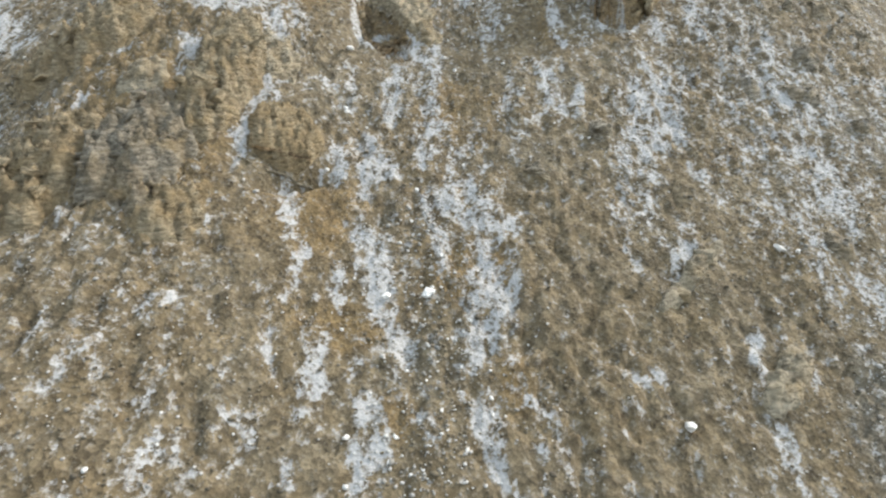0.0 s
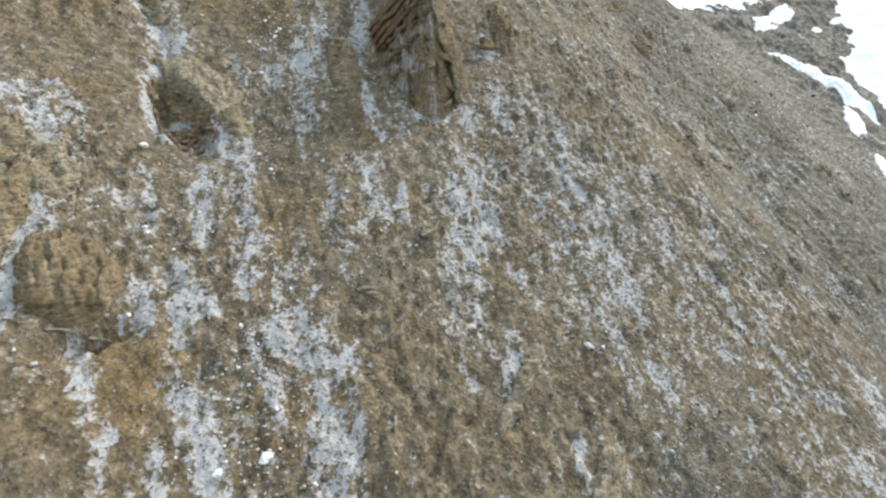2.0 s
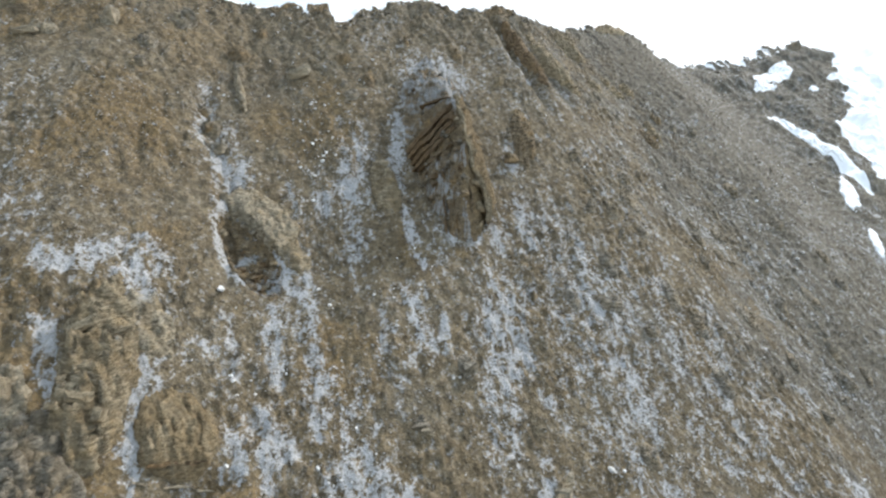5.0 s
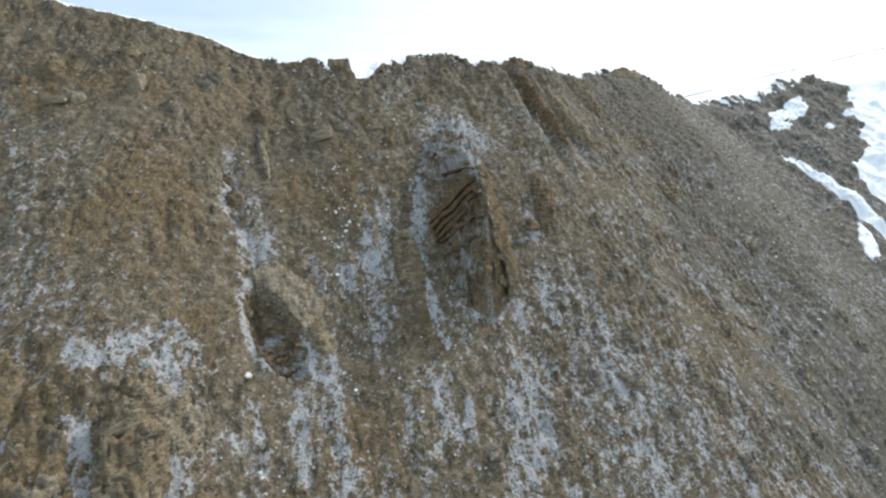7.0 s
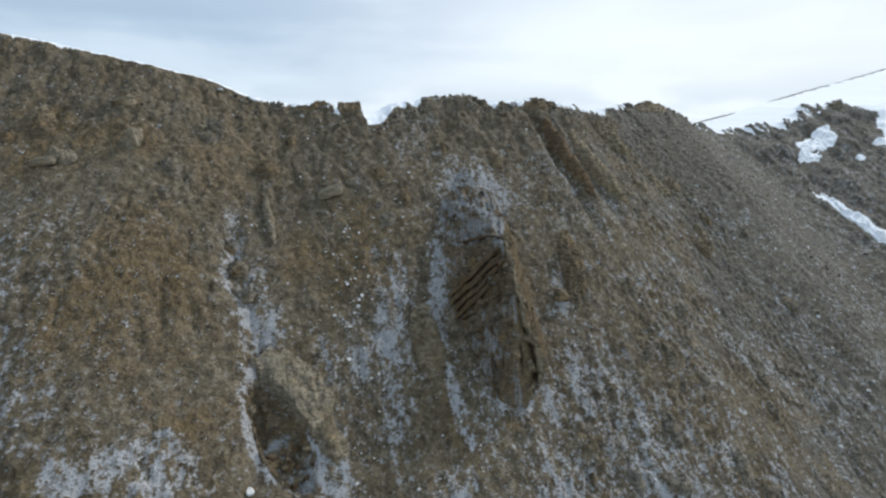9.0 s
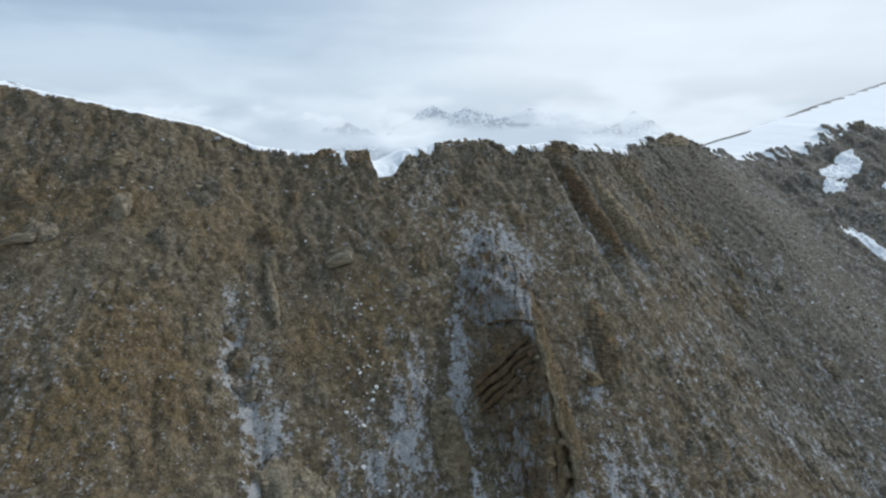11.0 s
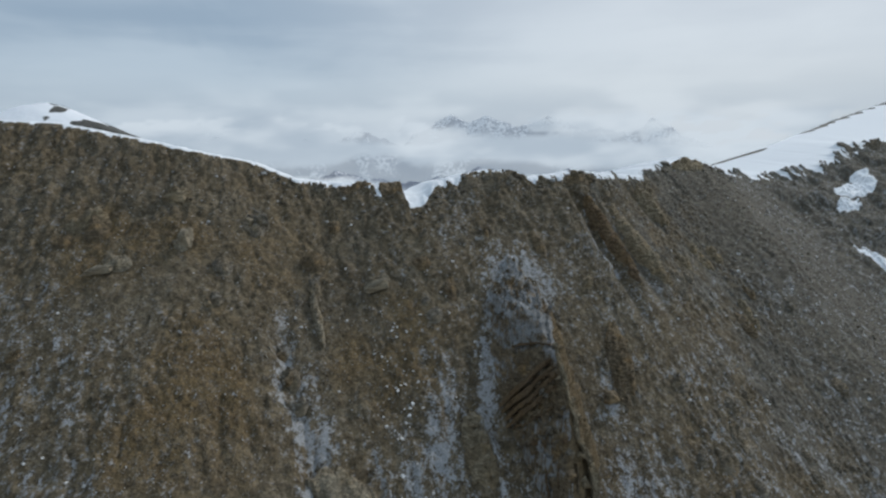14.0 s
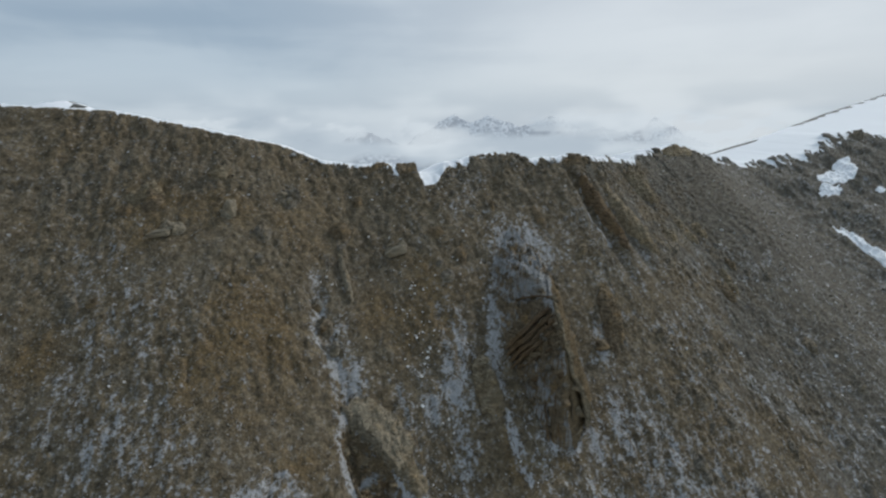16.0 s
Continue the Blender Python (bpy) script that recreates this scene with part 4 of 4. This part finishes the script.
crag((48.4, 107.5, 1.6, 9.0, 1.3, 10, 0.2, 0.9, 181), DARKBED, "thin dark brown rib between two gullies under the crest")
crag((54.6, 107.0, 2.8, 7.0, 1.6, 16, 0.3, 0.9, 183), OCHRE, "sharp brown rib beside a dark gully")
crag((67.0, 121.0, 2.8, 4.0, 1.4, 18, 0.4, 0.9, 187), OCHRE, "short brown rib dropping from the crest")
crag((21.3, 44.0, 0.7, 4.8, 0.75, -50, 0.3, 0.6, 189), PALE, "long low ribbon of pale ochre rock")
crag((25.8, 36.8, 1.3, 3.2, 0.7, -48, 0.4, 0.7, 191), PALE, "flat worn pale rock rib")
crag((16.2, 57.6, 1.1, 1.2, 0.9, 0, 0.7, 0.6, 193), GREYROCK, "small cup-shaped rock stuck in the scree")
crag((8.9, 52.9, 0.9, 0.6, 0.7, 30, 0.3, 0.9, 195, 0.3), GREYROCK, "small stack of split grey rock")
crag((-15.9, 116.6, 1.7, 1.6, 2.2, 0, 0.8, 0.5, 197), GREYROCK, "dark blocky rock high on the slope")
crag((-28.9, 119.0, 2.1, 1.5, 1.9, 15, 0.8, 0.5, 199), OCHRE, "brown rock ledge high on the slope")
crag((-26.9, 110.6, 1.3, 2.1, 1.7, -10, 0.5, 0.5, 201), PALE, "upright pale brown rock on the slope")
crag((-7.2, 111.0, 2.1, 2.2, 2.0, -30, 0.8, 0.5, 203), BEDDED, "dark hollowed rock with snow on its upper edge")
crag((2.8, 106.0, 2.2, 1.1, 2.0, 12, 0.8, 0.3, 205), PALE, "pale oblong boulder-like rock with a shaded foot")
crag((-21.9, 101.8, 1.0, 0.9, 1.4, 0, 0.7, 0.5, 207), GREYROCK, "small dark rock on bare brown scree")
crag((-41.5, 116.0, 2.8, 1.7, 1.7, 10, 0.7, 0.6, 209), OCHRE, "low brown ledge near the western crest")
crag((-36.0, 107.5, 2.5, 1.3, 1.4, -20, 0.6, 0.6, 211), PALE, "low pale ledge on bare scree")
crag((-7.5, 102.0, 0.7, 5.1, 1.2, 6, 0.2, 0.7, 213), PALE, "thin pale rib of weathered rock")
crag((-12.0, 93.5, 1.5, 1.6, 1.9, 0, 0.9, 0.7, 215), GREYROCK, "dark rock in a snowy gully")
crag((-11.2, 90.4, 1.7, 1.0, 1.5, 10, 0.9, 0.7, 217), GREYROCK, "dark rock step in a snowy gully")
crag((-12.8, 97.2, 1.0, 1.0, 1.4, 0, 0.8, 0.7, 219), GREYROCK, "small dark rock at the head of a gully")
def tower(x, y):
    q = np.maximum(np.abs(x - 8.6) / 2.1, np.abs(y - 122.9) / 1.6) + 0.25 * (fbm(x / 0.9, y / 0.9, 221, 3) - 0.5)
    return np.where(q < 1, 0.6 + 0.5 * (fbm(x / 0.7, y / 0.7, 223, 3) - 0.5), -0.4 - (q - 1))


outcrop((6, 11.2, 120.8, 125), tower, BEDDED, "square dark rock tower beside the notch in the crest", 0.15, 6)
crag((2.2, 125.4, 3.4, 1.2, 0.7, 0, 0.4, 0.5, 223), BEDDED, "broken dark rock along the crest")
crag((-4.6, 127.0, 1.3, 0.9, 0.8, 0, 0.4, 0.9, 225), GREYROCK, "jagged dark rock on the snowy crest")
crag((28.6, 121.4, 6.0, 1.8, 0.9, 0, 0.4, 0.7, 227), GREYROCK, "jumbled dark rock heap on the crest")
crag((48.0, 119.6, 3.2, 1.4, 0.6, 0, 0.4, 0.7, 229), BEDDED, "dark rock head of a gully at the crest")
crag((91.0, 138.6, 5.5, 2.2, 0.9, 10, 0.4, 0.7, 231), OCHRE, "brown rocky knob on the crest")
crag((196.5, 168.6, 3.2, 2.4, 2.6, 20, 0.4, 0.8, 233), GREYROCK, "dark rock tooth on the eastern spur")


# lesser rocks breaking through the upper slope
spread = random.Random(77)
for k in range(34):
    x, y = spread.uniform(-50, 82), spread.uniform(97, 118)
    if ground(np.array([x]), np.array([y]))[1][0] > 0 or (15 < x < 32 and y < 108):
        continue
    a = spread.uniform(0.6, 1.5)
    outcrop(*mound(x, y, a * spread.uniform(0.7, 1.5), a * spread.uniform(0.8, 1.8), spread.uniform(0.8, 1.7), spread.uniform(-25, 25), 0.8, 0.6, 701 + 2 * k), (GREYROCK, OCHRE, BEDDED)[k % 3], ("grey rock breaking through the upper scree", "brown rock breaking through the upper scree", "dark rock breaking through the upper scree")[k % 3], 0.2, 3)
for k in range(48):
    x, y = spread.uniform(34, 100), spread.uniform(45, 108)
    a = spread.uniform(0.6, 1.6)
    outcrop(*mound(x, y, a * spread.uniform(0.7, 1.3), a * spread.uniform(0.8, 1.8), spread.uniform(0.6, 1.2), spread.uniform(-35, 5), 0.8, 0.6, 801 + 2 * k), GREYROCK, "grey rock sticking out of the eastern scree", 0.2, 3)


# ---- loose stones ----
def stone_shape(seed):
    """Corners and faces of one angular stone about 1 across."""
    rng = np.random.RandomState(seed)
    bm = bmesh.new()
    bmesh.ops.create_icosphere(bm, subdivisions=1, radius=0.5)
    co = np.array([v.co[:] for v in bm.verts])
    faces = np.array([[v.index for v in f.verts] for f in bm.faces])
    bm.free()
    co = co * (0.75 + 0.5 * rng.rand(len(co), 1)) * np.array([1.0, 0.8, 0.6])
    return co, faces


def stone_field(name, count, box, smallest, spread, seed, label, weight=None, mat=STONE):
    rng = np.random.RandomState(seed)
    x = rng.uniform(box[0], box[1], count)
    y = rng.uniform(box[2], box[3], count)
    if weight is not None:
        stay = rng.rand(count) < weight(x, y)
        x, y = x[stay], y[stay]
    z, d, _ = ground(x, y)
    stay = d <= 0
    x, y, z = x[stay], y[stay], z[stay]
    size = smallest * np.exp(spread * np.abs(rng.randn(len(x))))
    turn = rng.rand(len(x)) * 6.283
    shapes = [stone_shape(seed + k) for k in range(6)]
    verts, faces, base = [], [], 0
    for k, (co, fc) in enumerate(shapes):
        pick = np.arange(len(x)) % 6 == k
        c, s = np.cos(turn[pick])[:, None], np.sin(turn[pick])[:, None]
        sz = size[pick][:, None]
        v = np.stack([(co[:, 0] * c - co[:, 1] * s) * sz + x[pick][:, None], (co[:, 0] * s + co[:, 1] * c) * sz + y[pick][:, None], co[:, 2] * sz + z[pick][:, None] + 0.15 * sz], -1)
        m = len(v)
        faces.append((fc[None] + (np.arange(m) * len(co))[:, None, None] + base).reshape(-1, 3))
        verts.append(v.reshape(-1, 3))
        base += m * len(co)
    verts, faces = np.concatenate(verts), np.concatenate(faces)
    me = bpy.data.meshes.new(name)
    me.vertices.add(len(verts))
    me.vertices.foreach_set("co", verts.ravel())
    me.loops.add(faces.size)
    me.loops.foreach_set("vertex_index", faces.ravel())
    me.polygons.add(len(faces))
    me.polygons.foreach_set("loop_start", np.arange(len(faces)) * 3)
    me.update(calc_edges=True)
    me.materials.append(mat)
    return tagged(new(name, me), label, "stones", kind="stuff")


stone_field("loose_stones", 62000, (-60, 115, 24, 122), 0.13, 0.45, 301, "loose grey and brown stones scattered over the scree", lambda x, y: 0.15 + 0.85 * smooth(fbm(fall_u(x, y) / 5, y / 14, 311, 3), 0.4, 0.65))
stone_field("crest_stones", 5200, (-60, 112, 108, 145), 0.2, 0.5, 303, "dark blocky stones lying below the crest", lambda x, y: smooth(flank(x, y), 100, 108))
stone_field("spur_stones", 4200, (84, 205, 70, 175), 0.26, 0.5, 305, "blocky grey stones on the eastern spur", lambda x, y: 0.8 * (x < np.interp(y, (80, 95, 105, 113, 124, 130, 151, 166, 185), (124, 128, 134, 140, 143, 156, 182, 194, 200))), PALE_STONE)
stone_field("crest_rubble", 7000, (-24, 118, 112, 150), 0.46, 0.45, 317, "jagged dark blocks heaped along the crest", lambda x, y: smooth(flank(x, y) + relief(x, y) - crest(x)[1], -2.2, -0.6) * smooth(fbm(x / 3, y / 3, 319, 2), 0.35, 0.55))
stone_field("runnel_stones", 4200, (-9, 10, 27, 50), 0.14, 0.5, 307, "pale stones gathered in a runnel of the scree", lambda x, y: np.exp(-((x + 1.0) / 3.5) ** 2), PALE_STONE)
stone_field("speckle_stones", 4200, (18, 52, 24, 52), 0.11, 0.4, 309, "small white stones sprinkled on dark scree", lambda x, y: 0.8 * np.exp(-((x - 33) / 8) ** 2 - ((y - 35) / 7) ** 2), PALE_STONE)
stone_field("gully_stones", 1500, (-3, 9, 70, 104), 0.16, 0.45, 313, "pale stones strewn down a shallow trough", lambda x, y: 0.8 * np.exp(-((x - 3.0) / 2.0) ** 2), PALE_STONE)
stone_field("drift_stones", 42000, (-50, 80, 25, 106), 0.11, 0.45, 315, "pale stones lying with the powder snow", lambda x, y: 0.6 * smooth(powder_at(x, y), 0.3, 0.8), PALE_STONE)


# ---- boulders one can count ----
def boulder_material():
    m, n = material("boulder_stone")
    r = n.add("ShaderNodeObjectInfo").outputs["Random"]
    p = n.add("ShaderNodeTexCoord").outputs["Object"]
    a = n.noise(p, 3.0, 5.0, 0.65)
    c = n.mix(r, (0.50, 0.485, 0.455), (0.78, 0.775, 0.76))
    n.surface(n.mix(n.step(a, 0.48, 0.75, 0.0, 0.5), c, (0.30, 0.27, 0.22)), 0.85, a, 0.5, 0.1)
    return m


BOULDER = boulder_material()
SHAPES = []
for k in range(5):
    bm = bmesh.new()
    bmesh.ops.create_icosphere(bm, subdivisions=2, radius=0.5)
    for v in bm.verts:
        d = noise.noise(v.co * 2.6 + Vector((k * 7.1, 0, 0)))
        v.co = Vector((v.co.x * 1.15, v.co.y * 0.85, v.co.z * 0.7)) * (1 + 0.55 * d)
    me = bpy.data.meshes.new("boulder")
    bm.to_mesh(me)
    bm.free()
    me.materials.append(BOULDER)
    SHAPES.append(me)


def boulder(x, y, size, label, group):
    ob = new("boulder", SHAPES[random.randrange(5)])
    ob.matrix_basis = Matrix.Translation((x, y, height(x, y) + 0.2 * size)) @ Euler((random.uniform(-0.5, 0.5), random.uniform(-0.5, 0.5), random.uniform(0, 6.28))).to_matrix().to_4x4() @ Matrix.Diagonal((size, size, size, 1))
    return tagged(ob, label, "boulder", group)


boulder(-11.1, 69.0, 1.1, "bright white boulder lying alone on brown scree", "pale boulders")
boulder(29.6, 46.3, 0.85, "bright white boulder on bare dark scree", "pale boulders")
boulder(31.0, 45.9, 0.5, "small white stone beside a white boulder", "pale boulders")
boulder(-1.2, 41.5, 1.0, "grey boulder with a shaded side in a stony runnel", "pale boulders")
boulder(-4.5, 40.8, 0.8, "pale grey boulder among white stones", "pale boulders")
boulder(17.2, 33.5, 0.9, "grey boulder low on the scree", "pale boulders")
PALE_SPOTS = ((3.0, 86.0, 1.8, 10.0, 46, 0.56), (13.0, 66.0, 3.0, 5.0, 14, 0.4), (-1.0, 38.0, 2.6, 7.0, 26, 0.42), (2.0, 113.0, 6.0, 5.0, 8, 0.5), (-9.5, 96.0, 4.5, 10.0, 9, 0.5), (50.0, 66.0, 14.0, 18.0, 26, 0.45), (66.0, 88.0, 18.0, 14.0, 26, 0.6), (14.0, 100.0, 5.0, 7.0, 14, 0.45), (-9.0, 58.0, 5.0, 6.0, 14, 0.42), (100.0, 104.0, 12.0, 12.0, 14, 0.8), (-38.0, 84.0, 6.0, 9.0, 12, 0.5))
for cx, cy, sx, sy, count, size in PALE_SPOTS:
    for k in range(count):
        boulder(random.gauss(cx, sx), random.gauss(cy, sy), size * random.uniform(0.45, 1.05), "small pale rounded boulder resting on the scree", "pale boulders")

def great_block(x, y, wide, deep, tall, mat, label):
    """A single large block of rock, half sunk in the scree."""
    ob = new("boulder", block_mesh(random.randrange(6), mat))
    ob.matrix_basis = Matrix.Translation((x, y, height(x, y) + 0.25 * tall)) @ Euler((random.uniform(-0.2, 0.3), random.uniform(-0.25, 0.25), random.uniform(-0.3, 0.3))).to_matrix().to_4x4() @ Matrix.Diagonal((1.5 * wide, 1.4 * deep, 1.5 * tall, 1))
    return tagged(ob, label, "boulder")


great_block(2.6, 105.3, 2.8, 1.6, 1.5, PALE, "large pale oblong block with a shaded foot")
great_block(-26.8, 109.8, 1.3, 1.6, 2.4, PALE, "upright pale brown block on the slope")
great_block(-15.6, 115.8, 1.9, 1.4, 2.0, GREYROCK, "dark square block high on the slope")
great_block(-17.4, 115.2, 1.2, 1.2, 1.4, OCHRE, "brown block beside a dark square block")
great_block(-29.2, 118.4, 2.6, 1.4, 1.3, OCHRE, "brown flat-topped block high on the slope")
great_block(-7.4, 110.4, 2.0, 1.5, 1.5, BEDDED, "dark block with snow on its upper edge")
great_block(-22.0, 101.4, 1.1, 1.0, 1.2, GREYROCK, "dark block alone on bare brown scree")
great_block(-12.4, 93.0, 1.5, 1.3, 1.6, BEDDED, "dark block wedged in a snowy gully")
great_block(-11.0, 90.0, 2.0, 1.2, 1.3, GREYROCK, "grey block wedged in a snowy gully")
great_block(-13.2, 96.6, 1.1, 1.1, 1.2, BEDDED, "dark block at the head of a snowy gully")
great_block(-38.0, 106.5, 2.6, 1.2, 1.0, PALE, "low pale block on the western slope")
great_block(34.4, 84.0, 1.6, 1.4, 1.4, BEDDED, "dark block below a rock step")
great_block(8.8, 52.6, 1.4, 0.7, 0.6, GREYROCK, "split grey block lying flat")
great_block(9.4, 51.9, 1.2, 0.6, 0.5, PALE, "split pale block lying flat")
great_block(16.3, 57.2, 1.5, 1.2, 1.0, GREYROCK, "grey block stuck in the scree")
great_block(22.6, 44.8, 1.4, 0.9, 0.8, PALE, "pale block on a low rock ribbon")
great_block(19.4, 42.2, 1.2, 0.8, 0.7, OCHRE, "ochre block on a low rock ribbon")

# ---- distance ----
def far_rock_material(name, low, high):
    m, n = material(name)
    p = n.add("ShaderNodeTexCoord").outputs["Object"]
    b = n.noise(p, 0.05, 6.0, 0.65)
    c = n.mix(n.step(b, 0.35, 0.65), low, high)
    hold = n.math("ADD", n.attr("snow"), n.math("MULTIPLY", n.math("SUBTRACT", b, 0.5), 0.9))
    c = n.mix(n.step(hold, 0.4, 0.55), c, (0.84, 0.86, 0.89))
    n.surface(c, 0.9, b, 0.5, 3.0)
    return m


# the far ranges' rock is painted blue to carry the haze of distance
HAZE_BLUE_ROCK = far_rock_material("haze_blue_rock", (0.012, 0.03, 0.09), (0.042, 0.07, 0.15))
HILL_ROCK = far_rock_material("hill_rock", (0.055, 0.055, 0.05), (0.11, 0.108, 0.095))

xs, ys = np.linspace(-430, 130, 150), np.linspace(250, 700, 110)
X, Y = np.meshgrid(xs, ys)
away = np.sqrt(((X + 165) / 1.0) ** 2 + ((Y - 450) / 0.9) ** 2)
Z = 141 - 0.47 * np.sqrt(away ** 2 + 12 ** 2) + 5 + 9 * (fbm(X / 40, Y / 40, 401, 5, 0.55) - 0.5)
hill_snow = smooth(-(X + 131) / 30 + 3.2 * (fbm(X / 16, Y / 16, 405, 4, 0.62) - 0.5), -0.1, 0.35)
tagged(sheet_mesh("mountain_west", xs, ys, Z, HILL_ROCK, (("snow", hill_snow),)), "dark rounded mountain with patches of old snow on its shoulder", "mountain", kind="structure")


def range_of_peaks(name, radius, az0, az1, crest_el, sway, low, seed, snowy, label, peaks):
    """A far range: an arc of ridged relief seen across the valley."""
    n, m = 420, 40
    A, D = np.meshgrid(np.linspace(radians(az0), radians(az1), n), np.linspace(-1, 1, m))
    R = radius + 500 * D
    X, Y = R * np.sin(A), R * np.cos(A)
    deg = np.degrees(A)
    el = np.full_like(A, crest_el)
    for at, high, steep in peaks:
        el = np.maximum(el, high - steep * np.abs(deg - at))
    el = el + sway * (fbm(deg / 2.0, 0 * A, seed, 5, 0.6) - 0.5)
    tops = 123 + radius * np.tan(np.radians(el))
    ridges = 1 - np.abs(2 * fbm(X / 260, Y / 260, seed + 5, 5, 0.55) - 1)
    Z = low + (tops - low) * (1 - np.abs(D) ** 1.3) - 110 * (1 - ridges) * (1 - np.abs(D)) ** 0.3
    flat = smooth(ridges, 0.55, 0.95) * snowy
    ob = sheet_mesh(name, np.arange(n), np.arange(m), Z, HAZE_BLUE_ROCK, (("snow", flat),))
    ob.data.vertices.foreach_set("co", np.stack([X, Y, Z], -1).ravel())
    ob.data.update()
    return tagged(ob, label, "mountain", kind="structure")


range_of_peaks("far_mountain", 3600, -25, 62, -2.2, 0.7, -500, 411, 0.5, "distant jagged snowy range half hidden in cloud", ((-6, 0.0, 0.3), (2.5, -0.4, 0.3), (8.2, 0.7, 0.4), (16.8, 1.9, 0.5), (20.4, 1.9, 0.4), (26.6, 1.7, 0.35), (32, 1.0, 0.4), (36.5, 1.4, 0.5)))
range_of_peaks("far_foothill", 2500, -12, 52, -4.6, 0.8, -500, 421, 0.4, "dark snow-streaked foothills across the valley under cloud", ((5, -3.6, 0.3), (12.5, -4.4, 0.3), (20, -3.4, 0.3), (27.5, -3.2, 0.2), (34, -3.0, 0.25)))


def cloud_material():
    m, n = material("cloud")
    glow = n.add("ShaderNodeEmission")
    tone = n.attr("tone")
    n.link(n.mix(tone, (0.46, 0.53, 0.60), (0.66, 0.72, 0.77)), glow.inputs["Color"])
    clear = n.add("ShaderNodeBsdfTransparent")
    both = n.add("ShaderNodeMixShader")
    n.link(n.attr("veil"), both.inputs[0])
    n.link(clear.outputs[0], both.inputs[1])
    n.link(glow.outputs[0], both.inputs[2])
    n.link(both.outputs[0], n.add("ShaderNodeOutputMaterial").inputs["Surface"])
    return m


CLOUD = cloud_material()


def cloud_bank(radius, el0, el1, seed, veil, label):
    """Cloud lying in the valley, as a far arc; veil(A, E): how dense it is by azimuth and elevation in degrees."""
    n, m = 520, 90
    A, E = np.meshgrid(np.linspace(-40, 66, n), np.linspace(el0, el1, m))
    puff = fbm(A / 6 + seed, E / 2.2, seed, 5, 0.55)
    R = radius + 120 * (puff - 0.5)
    X, Y, Z = R * np.sin(np.radians(A)), R * np.cos(np.radians(A)), 123 + R * np.tan(np.radians(E))
    v = veil(A, E, puff)
    ob = sheet_mesh("cloud_bank", np.arange(n), np.arange(m), Z, CLOUD, (("veil", np.clip(v, 0, 1)), ("tone", smooth(fbm(A / 8, E / 2.5, seed + 3, 4), 0.3, 0.7))))
    ob.data.vertices.foreach_set("co", np.stack([X, Y, Z], -1).ravel())
    ob.data.update()
    ob.visible_shadow = False
    return tagged(ob, label, "cloud", kind="structure")


def rear_cloud(A, E, puff):
    body = 1 - smooth(np.abs(E + 1.8) - 1.3 + 2.8 * (0.5 - puff), -0.6, 1.3)
    tower = np.exp(-((A - 12.5) / 3.4) ** 2) * (1 - smooth(E, 1.0, 2.8)) * smooth(E, -3.5, -1.5)
    rags = smooth(fbm(A / 5.5 + 3, E / 1.7, 57, 4, 0.55), 0.44, 0.6) * (1 - smooth(E, 1.2, 3.4)) * smooth(E, -3.5, -1.5)
    haze = 0.58 * smooth(E, -14, -6) * (1 - smooth(E, 1.8, 6.0))
    return np.maximum(np.maximum(body, haze), np.maximum(0.95 * tower * smooth(puff, 0.28, 0.5), 0.93 * rags))


def front_cloud(A, E, puff):
    low = 1 - smooth(E + 5.0 + 3.6 * (0.5 - puff), -0.4, 1.0)
    gap = smooth(np.abs(A - 30) - 4, -3, 3) * smooth(np.abs(A - 12) - 1.0, -4, 4)
    return np.maximum(low * (0.3 + 0.65 * gap), 0.26 * (1 - smooth(E, -3.4, -1.6)))


cloud_bank(2950, -16, 6, 5, rear_cloud, "long grey-white bank of cloud in front of the far range")
cloud_bank(2100, -20, -1, 9, front_cloud, "low white cloud filling the valley")


# ---- snow patches on the spur and the buttress ----
def snow_spot(cx, cy, hw, hl, thick, lean, seed, label):
    def lift(x, y):
        u = x - cx - lean * (y - cy)
        q = (u / hw) ** 2 + ((y - cy) / hl) ** 2 + 2.2 * (fbm(x / (0.5 * hw), y / (0.5 * hl), seed, 5, 0.65) - 0.5)
        return np.where(q < 1, 0.12 + thick * np.clip(1 - q, 0, 1) ** 0.5, -0.5 * (q - 0.8))
    wx = 1.5 * hw + abs(lean) * hl
    return outcrop((cx - wx, cx + wx, cy - 1.5 * hl, cy + 1.5 * hl), lift, SNOW, label, max(0.12, min(hw, hl) / 14), 0, None, "snow_patch", "snow patch")


snow_spot(167.0, 150.0, 7.5, 3.6, 0.2, 0.6, 601, "white ragged snow patch on the dark eastern spur")
snow_spot(155.5, 143.2, 4.6, 1.7, 0.4, 0.7, 603, "small white snow patch under a larger one")
snow_spot(144.0, 116.0, 1.9, 10.5, 0.6, 0.02, 605, "long white snow streak running down beside the spur")
snow_spot(134.0, 96.0, 2.2, 4.6, 0.4, 0.7, 607, "white snow patch low on the edge of the scree")
snow_spot(125.6, 82.5, 1.6, 3.4, 0.4, 0.7, 613, "white snow patch at the foot of the spur")
snow_spot(26.4, 105.4, 0.9, 0.6, 0.15, 0.2, 609, "small bright drift of snow above the buttress")
snow_spot(27.0, 99.9, 1.1, 0.6, 0.15, 0.3, 611, "small bright drift of snow on the buttress")
